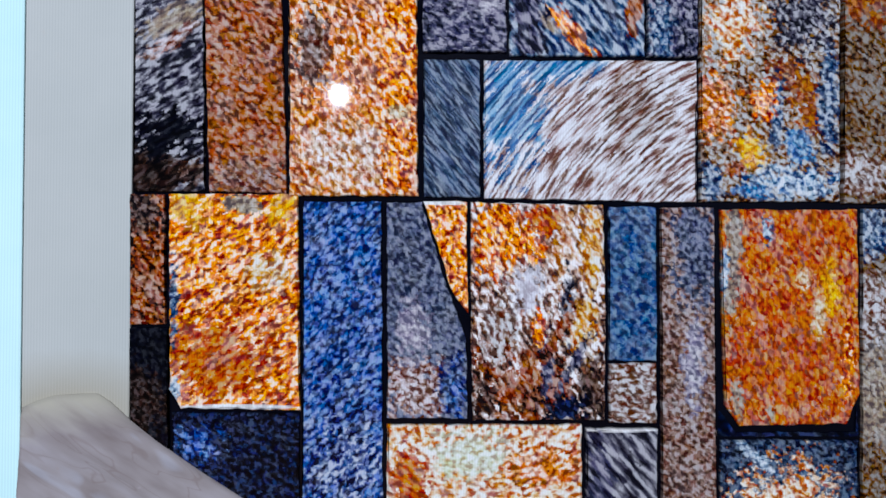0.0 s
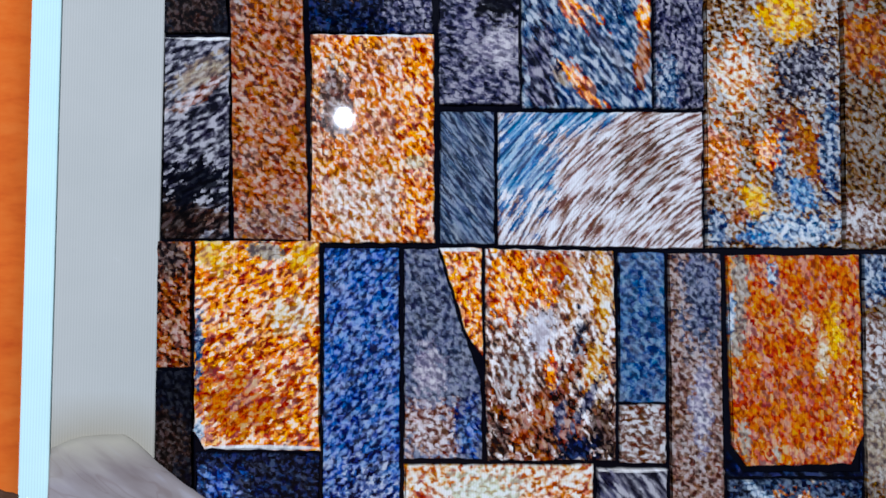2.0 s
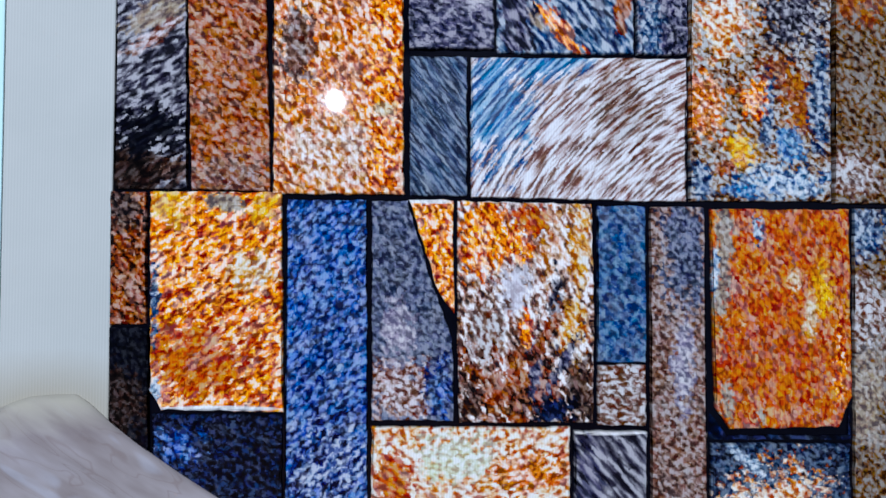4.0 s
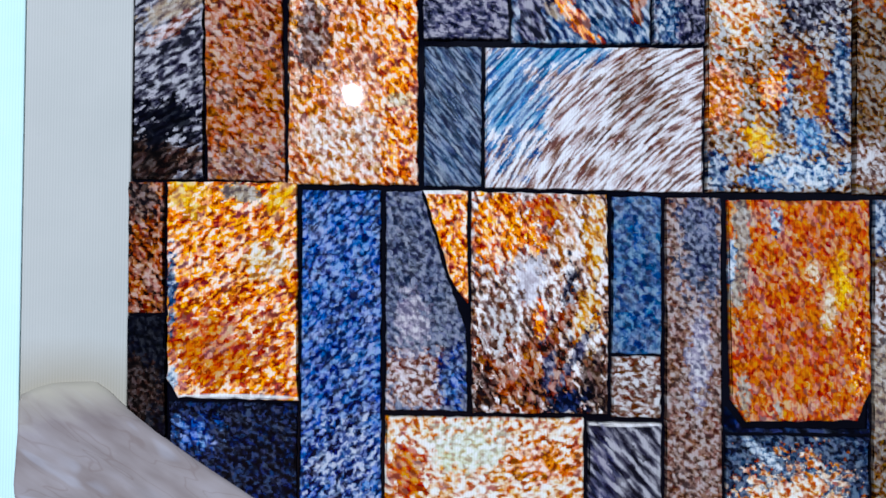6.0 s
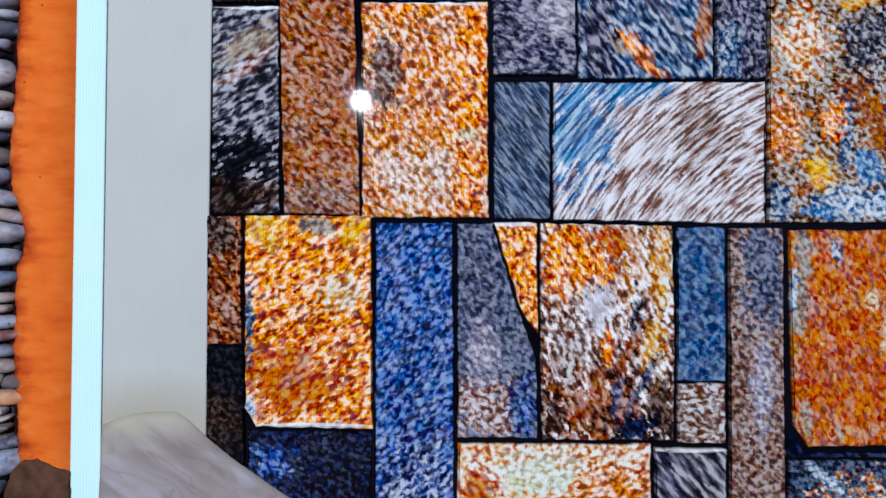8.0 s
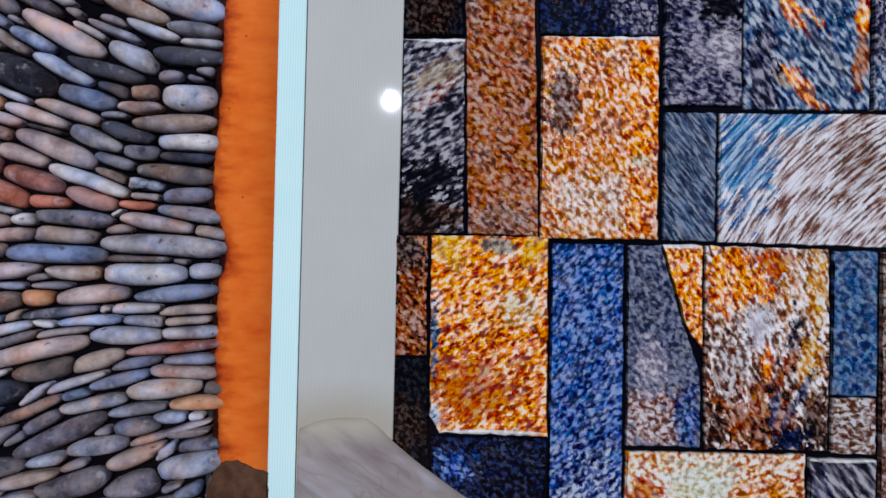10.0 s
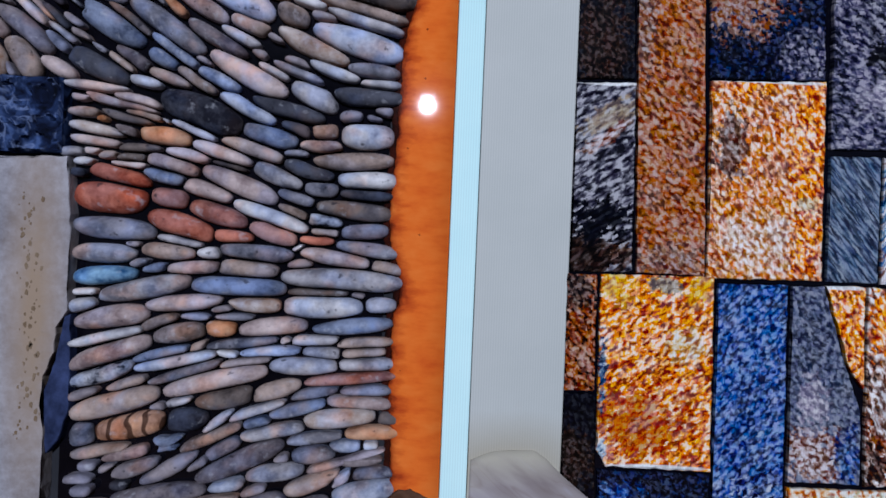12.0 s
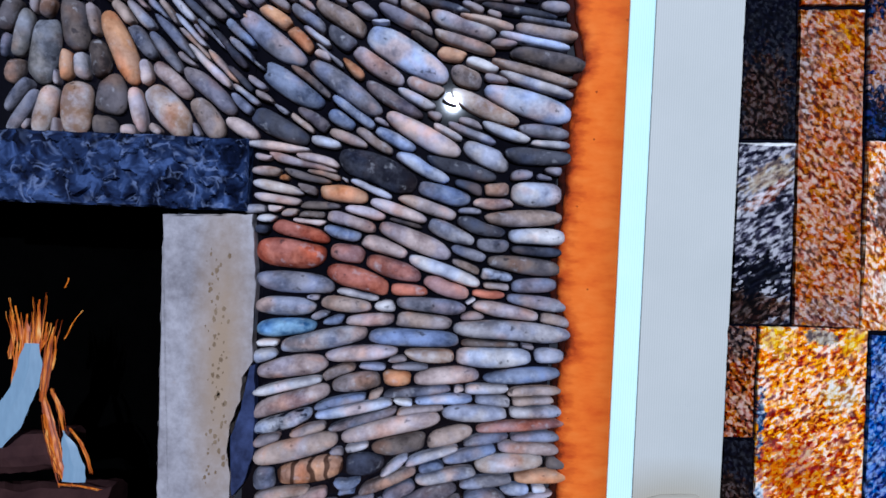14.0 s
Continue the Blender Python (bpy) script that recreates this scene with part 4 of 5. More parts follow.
def beyond(stone, x, z):
    """How far a point lies outside a pebble's own oval (negative: inside), along the line from its middle."""
    px, pz, hl, hw, ca, sa = stone[:6]
    dx, dz = x - px, z - pz
    u, v = abs(dx * ca + dz * sa) / hl, abs(dz * ca - dx * sa) / hw
    rho = max(1e-6, (u ** 2.7 + v ** 2.7) ** (1 / 2.7))
    return math.hypot(dx, dz) * (1 - 1 / rho)


def outline(i, rng):
    """The pebble's outline in its own axes: an oval that swells towards its neighbours and stops a joint short of them."""
    own = LAID[i]
    x, z, hl, hw, ca, sa = own[:6]
    near = [q for k, q in enumerate(LAID) if k != i and math.hypot(q[0] - x, q[1] - z) < hl + q[2] + 0.01]
    n, reach, rim = 28, [], []
    bend, wob = rng.uniform(-0.10, 0.10), [rng.uniform(-0.05, 0.05) for _ in range(4)]
    for k in range(n):
        a = math.tau * k / n
        c, s = math.cos(a), math.sin(a)
        u = hl * math.copysign(abs(c) ** (2 / 2.7), c) * (1 + wob[2] * math.sin(2 * a))
        v = hw * math.copysign(abs(s) ** (2 / 2.7), s) * (1 + wob[3] * c + wob[0] * math.cos(3 * a) + wob[1] * math.sin(5 * a)) + bend * hw * (c * c - 0.4)
        low, high = 0.4, 1 + min(0.0022, 0.22 * hw) / math.hypot(u, v)
        for _ in range(7):
            mid = (low + high) / 2
            px, pz = x + mid * (u * ca - v * sa), z + mid * (u * sa + v * ca)
            mine = beyond(own, px, pz)
            if all(beyond(q, px, pz) - mine >= JOINT for q in near):
                low = mid
            else:
                high = mid
        reach.append(low)
        rim.append((u, v))
    for _ in range(2):
        reach = [0.25 * reach[k - 1] + 0.5 * reach[k] + 0.25 * reach[(k + 1) % n] for k in range(n)]
    return [(u * r, v * r) for (u, v), r in zip(rim, reach)]


def pebble_shape(bm, x, z, rim, ca, sa, rng):
    """Adds one water-smoothed pebble to bm, flat side to the wall, its face domed over that rim."""
    n = len(rim)
    length, width = [max(p[c] for p in rim) - min(p[c] for p in rim) for c in (0, 1)]
    high = max(0.004, min(0.0150, 0.76 * min(width, length)))
    face = -0.0008 + rng.uniform(-0.001, 0.0018) + max(0.0, 0.0075 - high)
    rings = []
    for y, k in ((0.0172, 0.94), (face + high, 0.99), (face + 0.78 * high, 0.985), (face + 0.52 * high, 0.91), (face + 0.29 * high, 0.76), (face + 0.11 * high, 0.52), (face + 0.025 * high, 0.25)):
        along = 1 - (1 - k) * min(1.0, 1.3 * width / max(length, width))
        rings.append([bm.verts.new((x + u * along * ca - v * k * sa, y, z + u * along * sa + v * k * ca)) for u, v in rim])
    for a, b in zip(rings, rings[1:]):
        for i in range(n):
            bm.faces.new((a[i], a[(i + 1) % n], b[(i + 1) % n], b[i]))
    top = bm.verts.new((x, face, z))
    for i in range(n):
        bm.faces.new((rings[-1][i], rings[-1][(i + 1) % n], top))


pebble(-0.9227, 1.7894, 0.0707, 0.0296, -95, "G")
pebble(-0.8923, 1.8150, 0.0567, 0.0251, -83, "n")
pebble(-0.9437, 1.8043, 0.0527, 0.0176, -103, "G")
pebble(-0.9551, 1.8239, 0.0351, 0.0154, -108, "n")
pebble(-0.8994, 1.7757, 0.0340, 0.0132, -93, "o")
pebble(-0.8847, 1.7759, 0.0323, 0.0142, -83, "p")
pebble(-0.9493, 1.7695, 0.0270, 0.0143, -108, "t")
pebble(-0.8470, 1.7936, 0.0795, 0.0272, -66, "o")
pebble(-0.8734, 1.8203, 0.0321, 0.0109, -73, "t")
pebble(-0.8265, 1.8034, 0.0429, 0.0152, -53, "g")
pebble(-0.8658, 1.7823, 0.0432, 0.0219, -78, "n")
pebble(-0.8560, 1.7481, 0.0546, 0.0298, -98, "n")
pebble(-0.8607, 1.7220, 0.0275, 0.0264, -88, "n")
pebble(-0.8227, 1.7717, 0.0263, 0.0142, -78, "k")
pebble(-0.7957, 1.7658, 0.0469, 0.0175, -41, "k")
pebble(-0.9190, 1.7325, 0.0519, 0.0210, -106, "O")
pebble(-0.8901, 1.7355, 0.0551, 0.0330, -93, "O")
pebble(-0.9433, 1.7452, 0.0409, 0.0121, -123, "g")
pebble(-0.9401, 1.7294, 0.0492, 0.0133, -120, "g")
pebble(-0.8282, 1.7356, 0.0483, 0.0132, -78, "k")
pebble(-0.7991, 1.7359, 0.0613, 0.0306, -50, "O")
pebble(-0.7593, 1.7305, 0.0450, 0.0231, -58, "t")
pebble(-0.7591, 1.7576, 0.0690, 0.0186, -40, "m")
pebble(-0.7247, 1.7205, 0.0363, 0.0132, -31, "k")
pebble(-0.8363, 1.7143, 0.0154, 0.0099, 3, "p")
pebble(-0.8100, 1.7166, 0.0120, 0.0077, -38, "t")
pebble(-0.9200, 1.8300, 0.0296, 0.0131, -98, "t")
pebble(-0.9570, 1.7927, 0.0241, 0.0099, -98, "g")
pebble(-0.8436, 1.8283, 0.0336, 0.0130, -53, "t")
pebble(-0.8283, 1.8279, 0.0358, 0.0119, -48, "p")
pebble(-0.8014, 1.7919, 0.0523, 0.0109, -50, "g")
pebble(-0.7921, 1.8078, 0.0631, 0.0093, -48, "g")
pebble(-0.7803, 1.8160, 0.0522, 0.0082, -45, "p")
pebble(-0.7715, 1.8011, 0.0523, 0.0082, -45, "t")
pebble(-0.7687, 1.8309, 0.0446, 0.0092, -43, "d")
pebble(-0.7559, 1.8117, 0.0523, 0.0093, -43, "g")
pebble(-0.7582, 1.7819, 0.0634, 0.0104, -43, "p")
pebble(-0.7424, 1.8014, 0.0568, 0.0115, -44, "d")
pebble(-0.7308, 1.8173, 0.0437, 0.0104, -40, "b")
pebble(-0.7438, 1.7793, 0.0525, 0.0093, -43, "t")
pebble(-0.7281, 1.7690, 0.0438, 0.0099, -40, "d")
pebble(-0.7234, 1.7946, 0.0460, 0.0099, -40, "g")
pebble(-0.7972, 1.8306, 0.0348, 0.0087, -46, "t")
pebble(-0.8104, 1.8343, 0.0293, 0.0076, -46, "g")
pebble(-0.7836, 1.8340, 0.0348, 0.0087, -43, "p")
pebble(-0.7534, 1.8354, 0.0403, 0.0098, -37, "m")
pebble(-0.7398, 1.8378, 0.0294, 0.0087, -37, "g")
pebble(-0.6998, 1.8122, 0.0854, 0.0241, -35, "g")
pebble(-0.6944, 1.8317, 0.0383, 0.0142, -33, "o")
pebble(-0.6782, 1.7658, 0.0715, 0.0231, -31, "b")
pebble(-0.7232, 1.7559, 0.0362, 0.0099, -38, "p")
pebble(-0.7239, 1.7449, 0.0296, 0.0110, -43, "g")
pebble(-0.7009, 1.7514, 0.0352, 0.0094, -30, "t")
pebble(-0.6878, 1.7244, 0.0640, 0.0221, -26, "d")
pebble(-0.6868, 1.7421, 0.0352, 0.0088, -33, "g")
pebble(-0.6681, 1.7308, 0.0364, 0.0099, -32, "t")
pebble(-0.7213, 1.8288, 0.0350, 0.0087, -35, "t")
pebble(-0.7104, 1.7841, 0.0351, 0.0088, -38, "d")
pebble(-0.6618, 1.8317, 0.0439, 0.0132, -37, "g")
pebble(-0.6699, 1.8114, 0.0362, 0.0154, -39, "o")
pebble(-0.6456, 1.7983, 0.0254, 0.0143, -22, "k")
pebble(-0.6276, 1.8344, 0.0638, 0.0187, -30, "t")
pebble(-0.6291, 1.8145, 0.0363, 0.0154, -37, "g")
pebble(-0.6534, 1.8144, 0.0351, 0.0099, -39, "p")
pebble(-0.6057, 1.8410, 0.0319, 0.0121, -37, "g")
pebble(-0.6227, 1.7656, 0.0884, 0.0232, -35, "g")
pebble(-0.6190, 1.7846, 0.0287, 0.0110, -35, "o")
pebble(-0.6585, 1.7711, 0.0529, 0.0088, -37, "n")
pebble(-0.6389, 1.7964, 0.0462, 0.0077, -37, "p")
pebble(-0.5926, 1.7897, 0.0619, 0.0166, -31, "k")
pebble(-0.5652, 1.8021, 0.0997, 0.0321, -31, "P")
pebble(-0.5942, 1.8317, 0.0244, 0.0094, -9, "p")
pebble(-0.5644, 1.8353, 0.0630, 0.0133, -27, "m")
pebble(-0.5469, 1.8174, 0.0332, 0.0105, -33, "n")
pebble(-0.5576, 1.8467, 0.0365, 0.0111, -25, "t")
pebble(-0.5086, 1.8347, 0.0734, 0.0178, -17, "p")
pebble(-0.5090, 1.8170, 0.0668, 0.0111, -15, "t")
pebble(-0.4886, 1.8379, 0.0636, 0.0095, -11, "t")
pebble(-0.5271, 1.8504, 0.0578, 0.0094, -11, "d")
pebble(-0.4545, 1.8495, 0.0805, 0.0101, -9, "d")
pebble(-0.4288, 1.8408, 0.0526, 0.0078, -9, "g")
pebble(-0.4266, 1.8298, 0.0628, 0.0135, -6, "t")
pebble(-0.4391, 1.8203, 0.0739, 0.0106, -9, "P")
pebble(-0.4232, 1.8044, 0.0763, 0.0179, -11, "n")
pebble(-0.5184, 1.8032, 0.0334, 0.0123, -11, "o")
pebble(-0.4901, 1.7946, 0.0402, 0.0106, -17, "w")
pebble(-0.5042, 1.7834, 0.0323, 0.0201, -22, "t")
pebble(-0.5439, 1.7721, 0.0412, 0.0167, -21, "t")
pebble(-0.4360, 1.7893, 0.0875, 0.0101, -13, "t")
pebble(-0.4355, 1.7782, 0.0796, 0.0101, -15, "p")
pebble(-0.4414, 1.7590, 0.0898, 0.0258, -15, "P")
pebble(-0.4838, 1.7526, 0.0749, 0.0190, -23, "O")
pebble(-0.5744, 1.7540, 0.0677, 0.0167, -29, "m")
pebble(-0.5522, 1.7572, 0.0423, 0.0106, -25, "p")
pebble(-0.6140, 1.7422, 0.0554, 0.0116, -35, "P")
pebble(-0.6260, 1.7338, 0.0277, 0.0144, -27, "b")
pebble(-0.6525, 1.7315, 0.0409, 0.0133, -32, "m")
pebble(-0.5453, 1.7242, 0.0858, 0.0245, -27, "k")
pebble(-0.5729, 1.7162, 0.0479, 0.0167, -25, "P")
pebble(-0.5918, 1.7143, 0.0433, 0.0122, -29, "t")
pebble(-0.6208, 1.7163, 0.0466, 0.0111, -19, "t")
pebble(-0.5219, 1.7263, 0.0357, 0.0101, -22, "p")
pebble(-0.4960, 1.7253, 0.0526, 0.0095, -21, "g")
pebble(-0.4614, 1.7291, 0.0539, 0.0112, -17, "w")
pebble(-0.4806, 1.7058, 0.0493, 0.0213, -25, "p")
pebble(-0.4254, 1.7307, 0.0518, 0.0124, -5, "g")
pebble(-0.4181, 1.7187, 0.0406, 0.0085, -2, "w")
pebble(-0.4299, 1.7059, 0.0687, 0.0169, -2, "d")
pebble(-0.5439, 1.6907, 0.0614, 0.0168, -27, "P")
pebble(-0.5063, 1.6902, 0.0751, 0.0157, -13, "d")
pebble(-0.5883, 1.6832, 0.0847, 0.0334, -19, "d")
pebble(-0.6477, 1.6917, 0.0521, 0.0122, -13, "k")
pebble(-0.6407, 1.7109, 0.0300, 0.0094, -9, "w")
pebble(-0.6882, 1.7044, 0.0631, 0.0089, -5, "p")
pebble(-0.6626, 1.6888, 0.0798, 0.0111, -12, "k")
pebble(-0.6978, 1.6939, 0.0244, 0.0077, -2, "p")
pebble(-0.6823, 1.6635, 0.0577, 0.0111, -8, "O")
pebble(-0.6863, 1.6521, 0.0466, 0.0094, -6, "k")
pebble(-0.6973, 1.6795, 0.0299, 0.0083, -2, "t")
pebble(-0.6566, 1.6757, 0.0522, 0.0089, -12, "n")
pebble(-0.7081, 1.6412, 0.0222, 0.0089, 2, "p")
pebble(-0.6882, 1.6426, 0.0189, 0.0083, -3, "p")
pebble(-0.6967, 1.6327, 0.0189, 0.0094, -6, "w")
pebble(-0.6736, 1.6393, 0.0244, 0.0083, -3, "t")
pebble(-0.7008, 1.6219, 0.0122, 0.0083, 2, "d")
pebble(-0.6815, 1.6746, 0.0089, 0.0078, 3, "o")
pebble(-0.6220, 1.6599, 0.0524, 0.0200, -6, "o")
pebble(-0.6589, 1.6622, 0.0300, 0.0111, -8, "t")
pebble(-0.6417, 1.6797, 0.0422, 0.0106, -12, "t")
pebble(-0.5944, 1.6673, 0.0490, 0.0111, -22, "p")
pebble(-0.6215, 1.6750, 0.0122, 0.0067, -28, "p")
pebble(-0.5655, 1.6450, 0.0626, 0.0157, -18, "k")
pebble(-0.5377, 1.6507, 0.0650, 0.0146, -18, "t")
pebble(-0.5990, 1.6425, 0.0446, 0.0134, -12, "k")
pebble(-0.6126, 1.6324, 0.0535, 0.0167, -14, "k")
pebble(-0.6438, 1.6473, 0.0412, 0.0089, 2, "n")
pebble(-0.6535, 1.6379, 0.0334, 0.0089, 2, "n")
pebble(-0.5584, 1.6341, 0.0370, 0.0078, -10, "n")
pebble(-0.5209, 1.6649, 0.0572, 0.0191, -12, "b")
pebble(-0.4960, 1.6721, 0.0314, 0.0123, -17, "d")
pebble(-0.4689, 1.6705, 0.0281, 0.0135, 2, "t")
pebble(-0.4294, 1.6689, 0.0508, 0.0248, 0, "w")
pebble(-0.4728, 1.6569, 0.0416, 0.0107, 2, "k")
pebble(-0.4949, 1.6481, 0.0225, 0.0084, 2, "g")
pebble(-0.4428, 1.6424, 0.0801, 0.0169, 4, "t")
pebble(-0.4830, 1.6329, 0.0540, 0.0180, -14, "d")
pebble(-0.4274, 1.6251, 0.0576, 0.0181, 0, "w")
pebble(-0.5120, 1.6260, 0.0539, 0.0180, -24, "p")
pebble(-0.5498, 1.6165, 0.0796, 0.0213, -22, "k")
pebble(-0.4710, 1.6159, 0.0349, 0.0152, 2, "g")
pebble(-0.4267, 1.6110, 0.0497, 0.0107, -2, "d")
pebble(-0.6205, 1.6214, 0.0446, 0.0145, -10, "b")
pebble(-0.5786, 1.6086, 0.0526, 0.0179, -18, "k")
pebble(-0.6549, 1.6312, 0.0367, 0.0083, -4, "k")
pebble(-0.6629, 1.6208, 0.0601, 0.0167, -12, "r")
pebble(-0.6721, 1.5991, 0.0668, 0.0278, -4, "r")
pebble(-0.6147, 1.6004, 0.0335, 0.0179, -8, "R")
pebble(-0.5677, 1.5877, 0.0605, 0.0224, -14, "R")
pebble(-0.6030, 1.5739, 0.0649, 0.0246, -16, "r")
pebble(-0.5533, 1.5663, 0.0393, 0.0129, -4, "r")
pebble(-0.5142, 1.5724, 0.0518, 0.0203, -16, "R")
pebble(-0.4733, 1.5662, 0.0373, 0.0096, 0, "r")
pebble(-0.4943, 1.6071, 0.0360, 0.0124, -18, "g")
pebble(-0.5193, 1.5863, 0.0810, 0.0191, -18, "w")
pebble(-0.4959, 1.5918, 0.0316, 0.0090, -20, "t")
pebble(-0.4384, 1.5953, 0.0735, 0.0181, -4, "n")
pebble(-0.4651, 1.5851, 0.0339, 0.0147, -3, "x")
pebble(-0.4646, 1.5733, 0.0294, 0.0102, -2, "t")
pebble(-0.4285, 1.5753, 0.0464, 0.0158, 6, "g")
pebble(-0.4243, 1.5585, 0.0612, 0.0147, -8, "g")
pebble(-0.6655, 1.5691, 0.0780, 0.0201, -3, "g")
pebble(-0.6746, 1.5451, 0.0591, 0.0178, 0, "p")
pebble(-0.6144, 1.5492, 0.0504, 0.0157, -2, "t")
pebble(-0.6014, 1.5599, 0.0470, 0.0106, -10, "p")
pebble(-0.5763, 1.5502, 0.0224, 0.0123, -8, "w")
pebble(-0.5291, 1.5515, 0.0732, 0.0158, -4, "g")
pebble(-0.4545, 1.5494, 0.0724, 0.0147, -8, "k")
pebble(-0.4054, 1.5411, 0.0318, 0.0125, -13, "t")
pebble(-0.4893, 1.5576, 0.0124, 0.0068, 32, "w")
pebble(-0.5892, 1.5350, 0.0561, 0.0123, 5, "k")
pebble(-0.5386, 1.5353, 0.0585, 0.0169, -2, "t")
pebble(-0.4467, 1.5282, 0.1189, 0.0215, -1, "p")
pebble(-0.6397, 1.5375, 0.0190, 0.0084, 7, "g")
pebble(-0.6261, 1.5336, 0.0246, 0.0090, 7, "b")
pebble(-0.6727, 1.5233, 0.0592, 0.0190, 4, "B")
pebble(-0.6365, 1.5134, 0.0929, 0.0202, 11, "p")
pebble(-0.5469, 1.5180, 0.0923, 0.0191, 0, "b")
pebble(-0.5968, 1.5003, 0.0752, 0.0157, 6, "k")
pebble(-0.5293, 1.5012, 0.0553, 0.0135, -1, "O")
pebble(-0.4677, 1.5154, 0.0600, 0.0085, 0, "n")
pebble(-0.4648, 1.5019, 0.0792, 0.0215, 2, "w")
pebble(-0.4094, 1.5052, 0.0295, 0.0131, 2, "p")
pebble(-0.6900, 1.5074, 0.0245, 0.0078, 2, "w")
pebble(-0.6940, 1.4954, 0.0224, 0.0134, 22, "w")
pebble(-0.6663, 1.4840, 0.0705, 0.0201, 9, "k")
pebble(-0.6196, 1.4813, 0.0348, 0.0112, 22, "t")
pebble(-0.6013, 1.4712, 0.0506, 0.0191, 8, "t")
pebble(-0.5610, 1.4773, 0.0315, 0.0146, 2, "o")
pebble(-0.5485, 1.4885, 0.0361, 0.0073, 2, "g")
pebble(-0.5862, 1.4877, 0.0259, 0.0067, -3, "g")
pebble(-0.5125, 1.4797, 0.0666, 0.0175, 7, "k")
pebble(-0.4356, 1.4831, 0.0771, 0.0147, 8, "b")
pebble(-0.6695, 1.4653, 0.0705, 0.0106, 14, "w")
pebble(-0.6667, 1.4495, 0.0796, 0.0202, 20, "k")
pebble(-0.5413, 1.4638, 0.0722, 0.0101, 8, "g")
pebble(-0.4962, 1.4683, 0.0147, 0.0102, 2, "w")
pebble(-0.4725, 1.4692, 0.0521, 0.0119, 4, "p")
pebble(-0.4225, 1.4683, 0.0545, 0.0097, 4, "t")
pebble(-0.6151, 1.4514, 0.0562, 0.0095, 14, "b")
pebble(-0.5828, 1.4589, 0.0203, 0.0096, 22, "t")
pebble(-0.6025, 1.4445, 0.0798, 0.0118, 13, "P")
pebble(-0.5127, 1.4564, 0.0622, 0.0107, 6, "P")
pebble(-0.4640, 1.4576, 0.0397, 0.0113, -4, "p")
pebble(-0.4243, 1.4585, 0.0432, 0.0097, 6, "t")
pebble(-0.5544, 1.4537, 0.0248, 0.0073, -13, "w")
pebble(-0.5371, 1.4458, 0.0530, 0.0096, 10, "t")
pebble(-0.5919, 1.4341, 0.0732, 0.0101, 18, "g")
pebble(-0.4804, 1.4439, 0.0680, 0.0159, 2, "p")
pebble(-0.4215, 1.4477, 0.0546, 0.0131, 4, "p")
pebble(-0.5657, 1.4260, 0.1015, 0.0214, 15, "k")
pebble(-0.6738, 1.4289, 0.0594, 0.0168, 20, "x")
pebble(-0.6488, 1.4207, 0.0359, 0.0101, 20, "t")
pebble(-0.4345, 1.4330, 0.0886, 0.0108, 7, "R")
pebble(-0.5077, 1.4178, 0.0520, 0.0170, 16, "t")
pebble(-0.4691, 1.4186, 0.0487, 0.0102, 12, "g")
pebble(-0.4203, 1.4221, 0.0501, 0.0108, 4, "g")
pebble(-0.6604, 1.4010, 0.0864, 0.0236, 16, "t")
pebble(-0.5560, 1.4092, 0.0621, 0.0214, 12, "n")
pebble(-0.5987, 1.4054, 0.0293, 0.0090, 17, "p")
pebble(-0.4266, 1.4104, 0.0627, 0.0137, -2, "k")
pebble(-0.5239, 1.3995, 0.0588, 0.0102, 19, "p")
pebble(-0.4854, 1.4020, 0.0589, 0.0113, 15, "b")
pebble(-0.6439, 1.3799, 0.0731, 0.0247, 14, "s")
pebble(-0.5912, 1.3875, 0.0451, 0.0248, 10, "d")
pebble(-0.4441, 1.3937, 0.0716, 0.0182, 7, "O")
pebble(-0.3974, 1.3954, 0.0205, 0.0114, 2, "n")
pebble(-0.6895, 1.3681, 0.0224, 0.0224, 2, "g")
pebble(-0.5607, 1.3874, 0.0384, 0.0102, 38, "p")
pebble(-0.5223, 1.3887, 0.0260, 0.0107, 12, "b")
pebble(-0.5702, 1.3711, 0.0678, 0.0124, 24, "t")
pebble(-0.5072, 1.3795, 0.0623, 0.0130, 12, "p")
pebble(-0.4128, 1.3817, 0.0547, 0.0137, 5, "o")
pebble(-0.4660, 1.3747, 0.0545, 0.0102, 8, "p")
pebble(-0.6073, 1.3652, 0.0372, 0.0180, 10, "b")
pebble(-0.6666, 1.3552, 0.0652, 0.0157, 8, "t")
pebble(-0.6511, 1.3543, 0.0506, 0.0182, 9, "k")
pebble(-0.6076, 1.3624, 0.0356, 0.0173, 9, "b")
pebble(-0.6376, 1.3401, 0.0476, 0.0162, 15, "m")
pebble(-0.6061, 1.3407, 0.0611, 0.0153, 28, "m")
pebble(-0.5556, 1.3604, 0.0358, 0.0133, 28, "g")
pebble(-0.5384, 1.3482, 0.0902, 0.0215, 26, "m")
pebble(-0.4667, 1.3580, 0.0454, 0.0165, 9, "g")
pebble(-0.4385, 1.3674, 0.0331, 0.0124, 6, "P")
pebble(-0.4137, 1.3695, 0.0145, 0.0083, 1, "w")
pebble(-0.4371, 1.3533, 0.0796, 0.0103, 17, "k")
pebble(-0.4253, 1.3546, 0.0486, 0.0124, 9, "t")
pebble(-0.5049, 1.3395, 0.0596, 0.0164, 9, "p")
pebble(-0.4645, 1.3319, 0.0629, 0.0155, 21, "t")
pebble(-0.4419, 1.3376, 0.0279, 0.0134, 31, "P")
pebble(-0.4109, 1.3413, 0.0415, 0.0124, 5, "g")
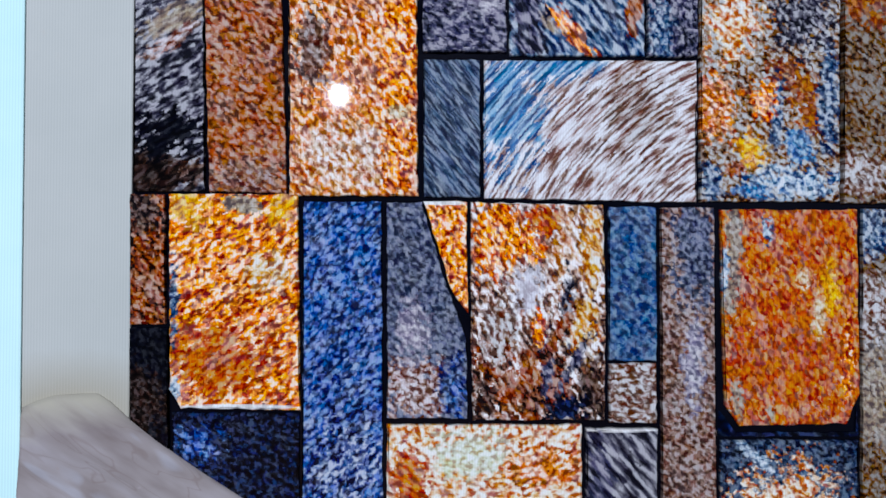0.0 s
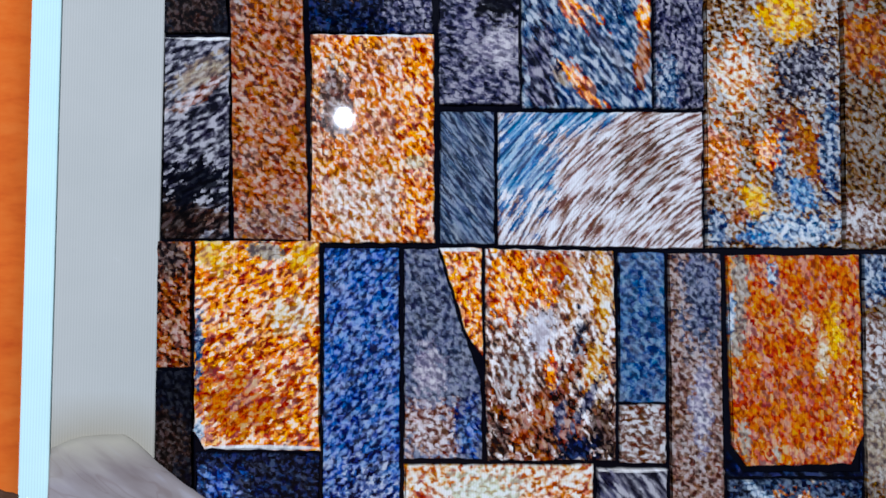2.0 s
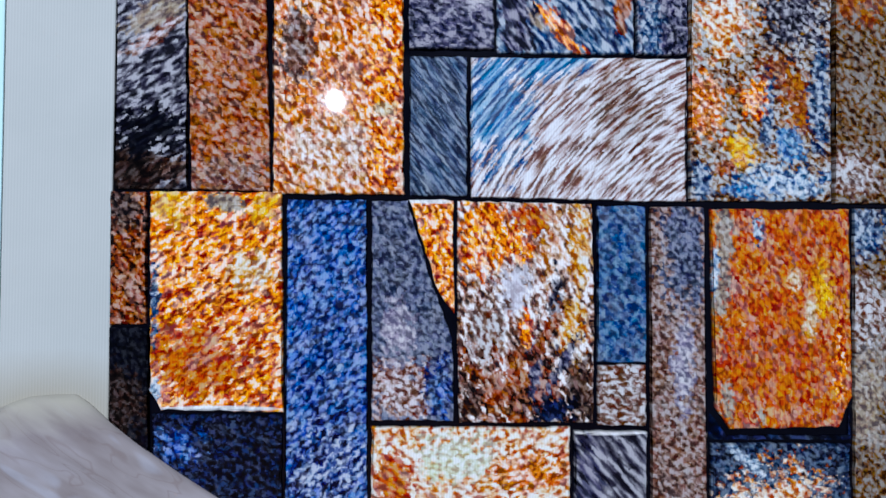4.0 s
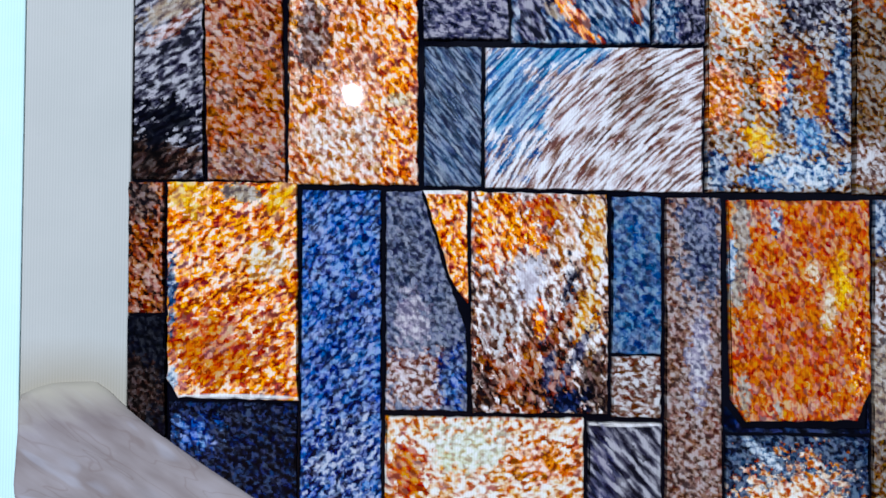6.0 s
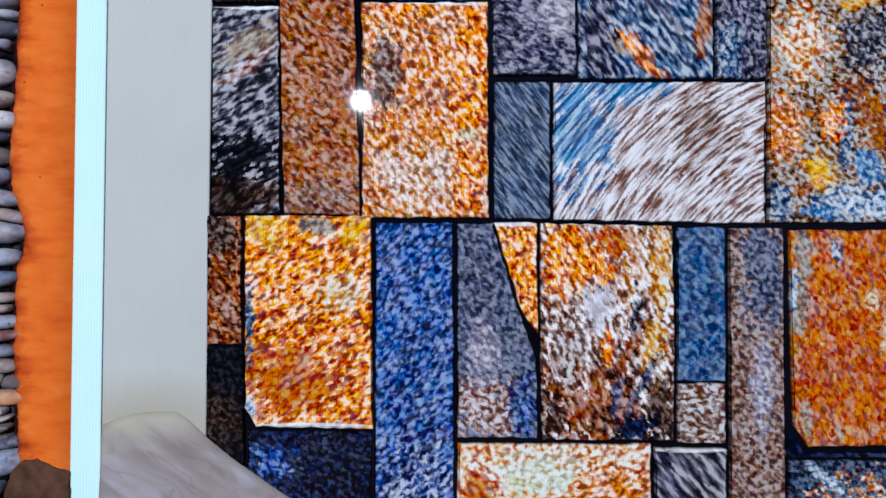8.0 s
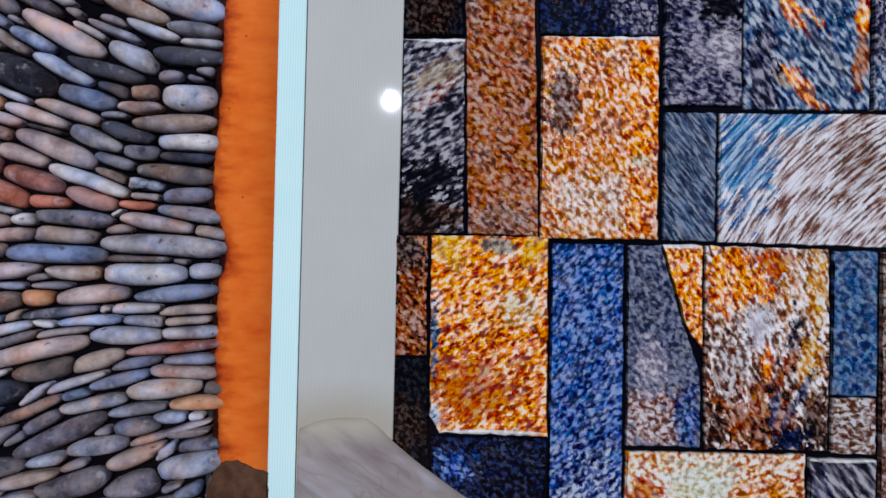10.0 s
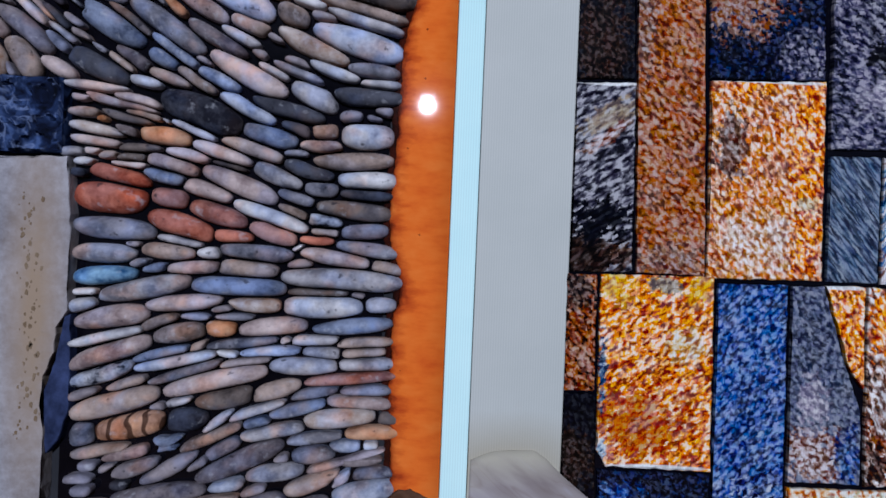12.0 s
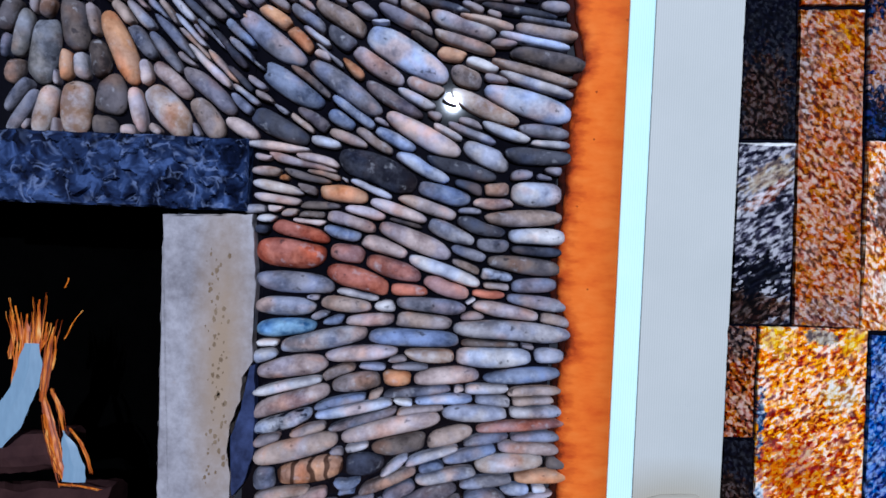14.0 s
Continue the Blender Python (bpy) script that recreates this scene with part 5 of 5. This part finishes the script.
pebble(-0.4177, 1.3223, 0.0673, 0.0238, 15, "P")
pebble(-0.5517, 1.3272, 0.0358, 0.0123, 9, "P")
pebble(-0.6156, 1.3135, 0.0924, 0.0183, 9, "m")
pebble(-0.5676, 1.3071, 0.0643, 0.0122, 11, "t")
pebble(-0.5286, 1.3026, 0.0748, 0.0236, 15, "m")
pebble(-0.4719, 1.3004, 0.0556, 0.0258, 21, "m")
pebble(-0.4186, 1.2982, 0.0331, 0.0124, 21, "b")
pebble(-0.3901, 1.3028, 0.0332, 0.0228, 21, "n")
pebble(-0.6213, 1.2948, 0.0406, 0.0112, 9, "b")
pebble(-0.6524, 1.3233, 0.0152, 0.0081, 1, "d")
pebble(-0.6821, 1.2979, 0.0474, 0.0151, 9, "t")
pebble(-0.4983, 1.2827, 0.0637, 0.0154, 15, "g")
pebble(-0.5804, 1.2882, 0.0581, 0.0112, 9, "p")
pebble(-0.4416, 1.2852, 0.0486, 0.0124, 15, "p")

# small chips wedged into the wider joints
CHIP = random.Random(21)
COUNTED = len(LAID)
for _ in range(7000):
    x, z = CHIP.uniform(-0.955, -0.412), CHIP.uniform(1.24, 1.88)
    if x < -0.6962 and z < A[1] + 0.004:
        continue
    near = [q for q in LAID if abs(q[0] - x) < 0.07 and abs(q[1] - z) < 0.07]
    if not near:
        continue
    room, lie = min((beyond(q, x, z), q[6]) for q in near)
    if 0.0042 < room < 0.02:
        wide = min(0.010, 1.5 * room)
        pebble(x, z, wide * CHIP.uniform(1.7, 3.4), wide, lie + CHIP.uniform(-8, 8), CHIP.choice("gbpm"))
    if len(LAID) - COUNTED >= 130:
        break
loose = bmesh.new()
for i, (x, z, hl, hw, ca, sa, lie, tone) in enumerate(LAID):
    if i < COUNTED:
        bm = bmesh.new()
        pebble_shape(bm, 0.0, 0.0, outline(i, PEB), ca, sa, PEB)
        part("pebble", bm, RIVER[tone], pebble_wall, "", True).location = (x, 0, z)
    else:
        pebble_shape(loose, x, z, outline(i, CHIP), ca, sa, CHIP)
tagged(part("small_pebbles", loose, RIVER["m"], pebble_wall, "small grey chips filling the joints", True), kind="stuff")
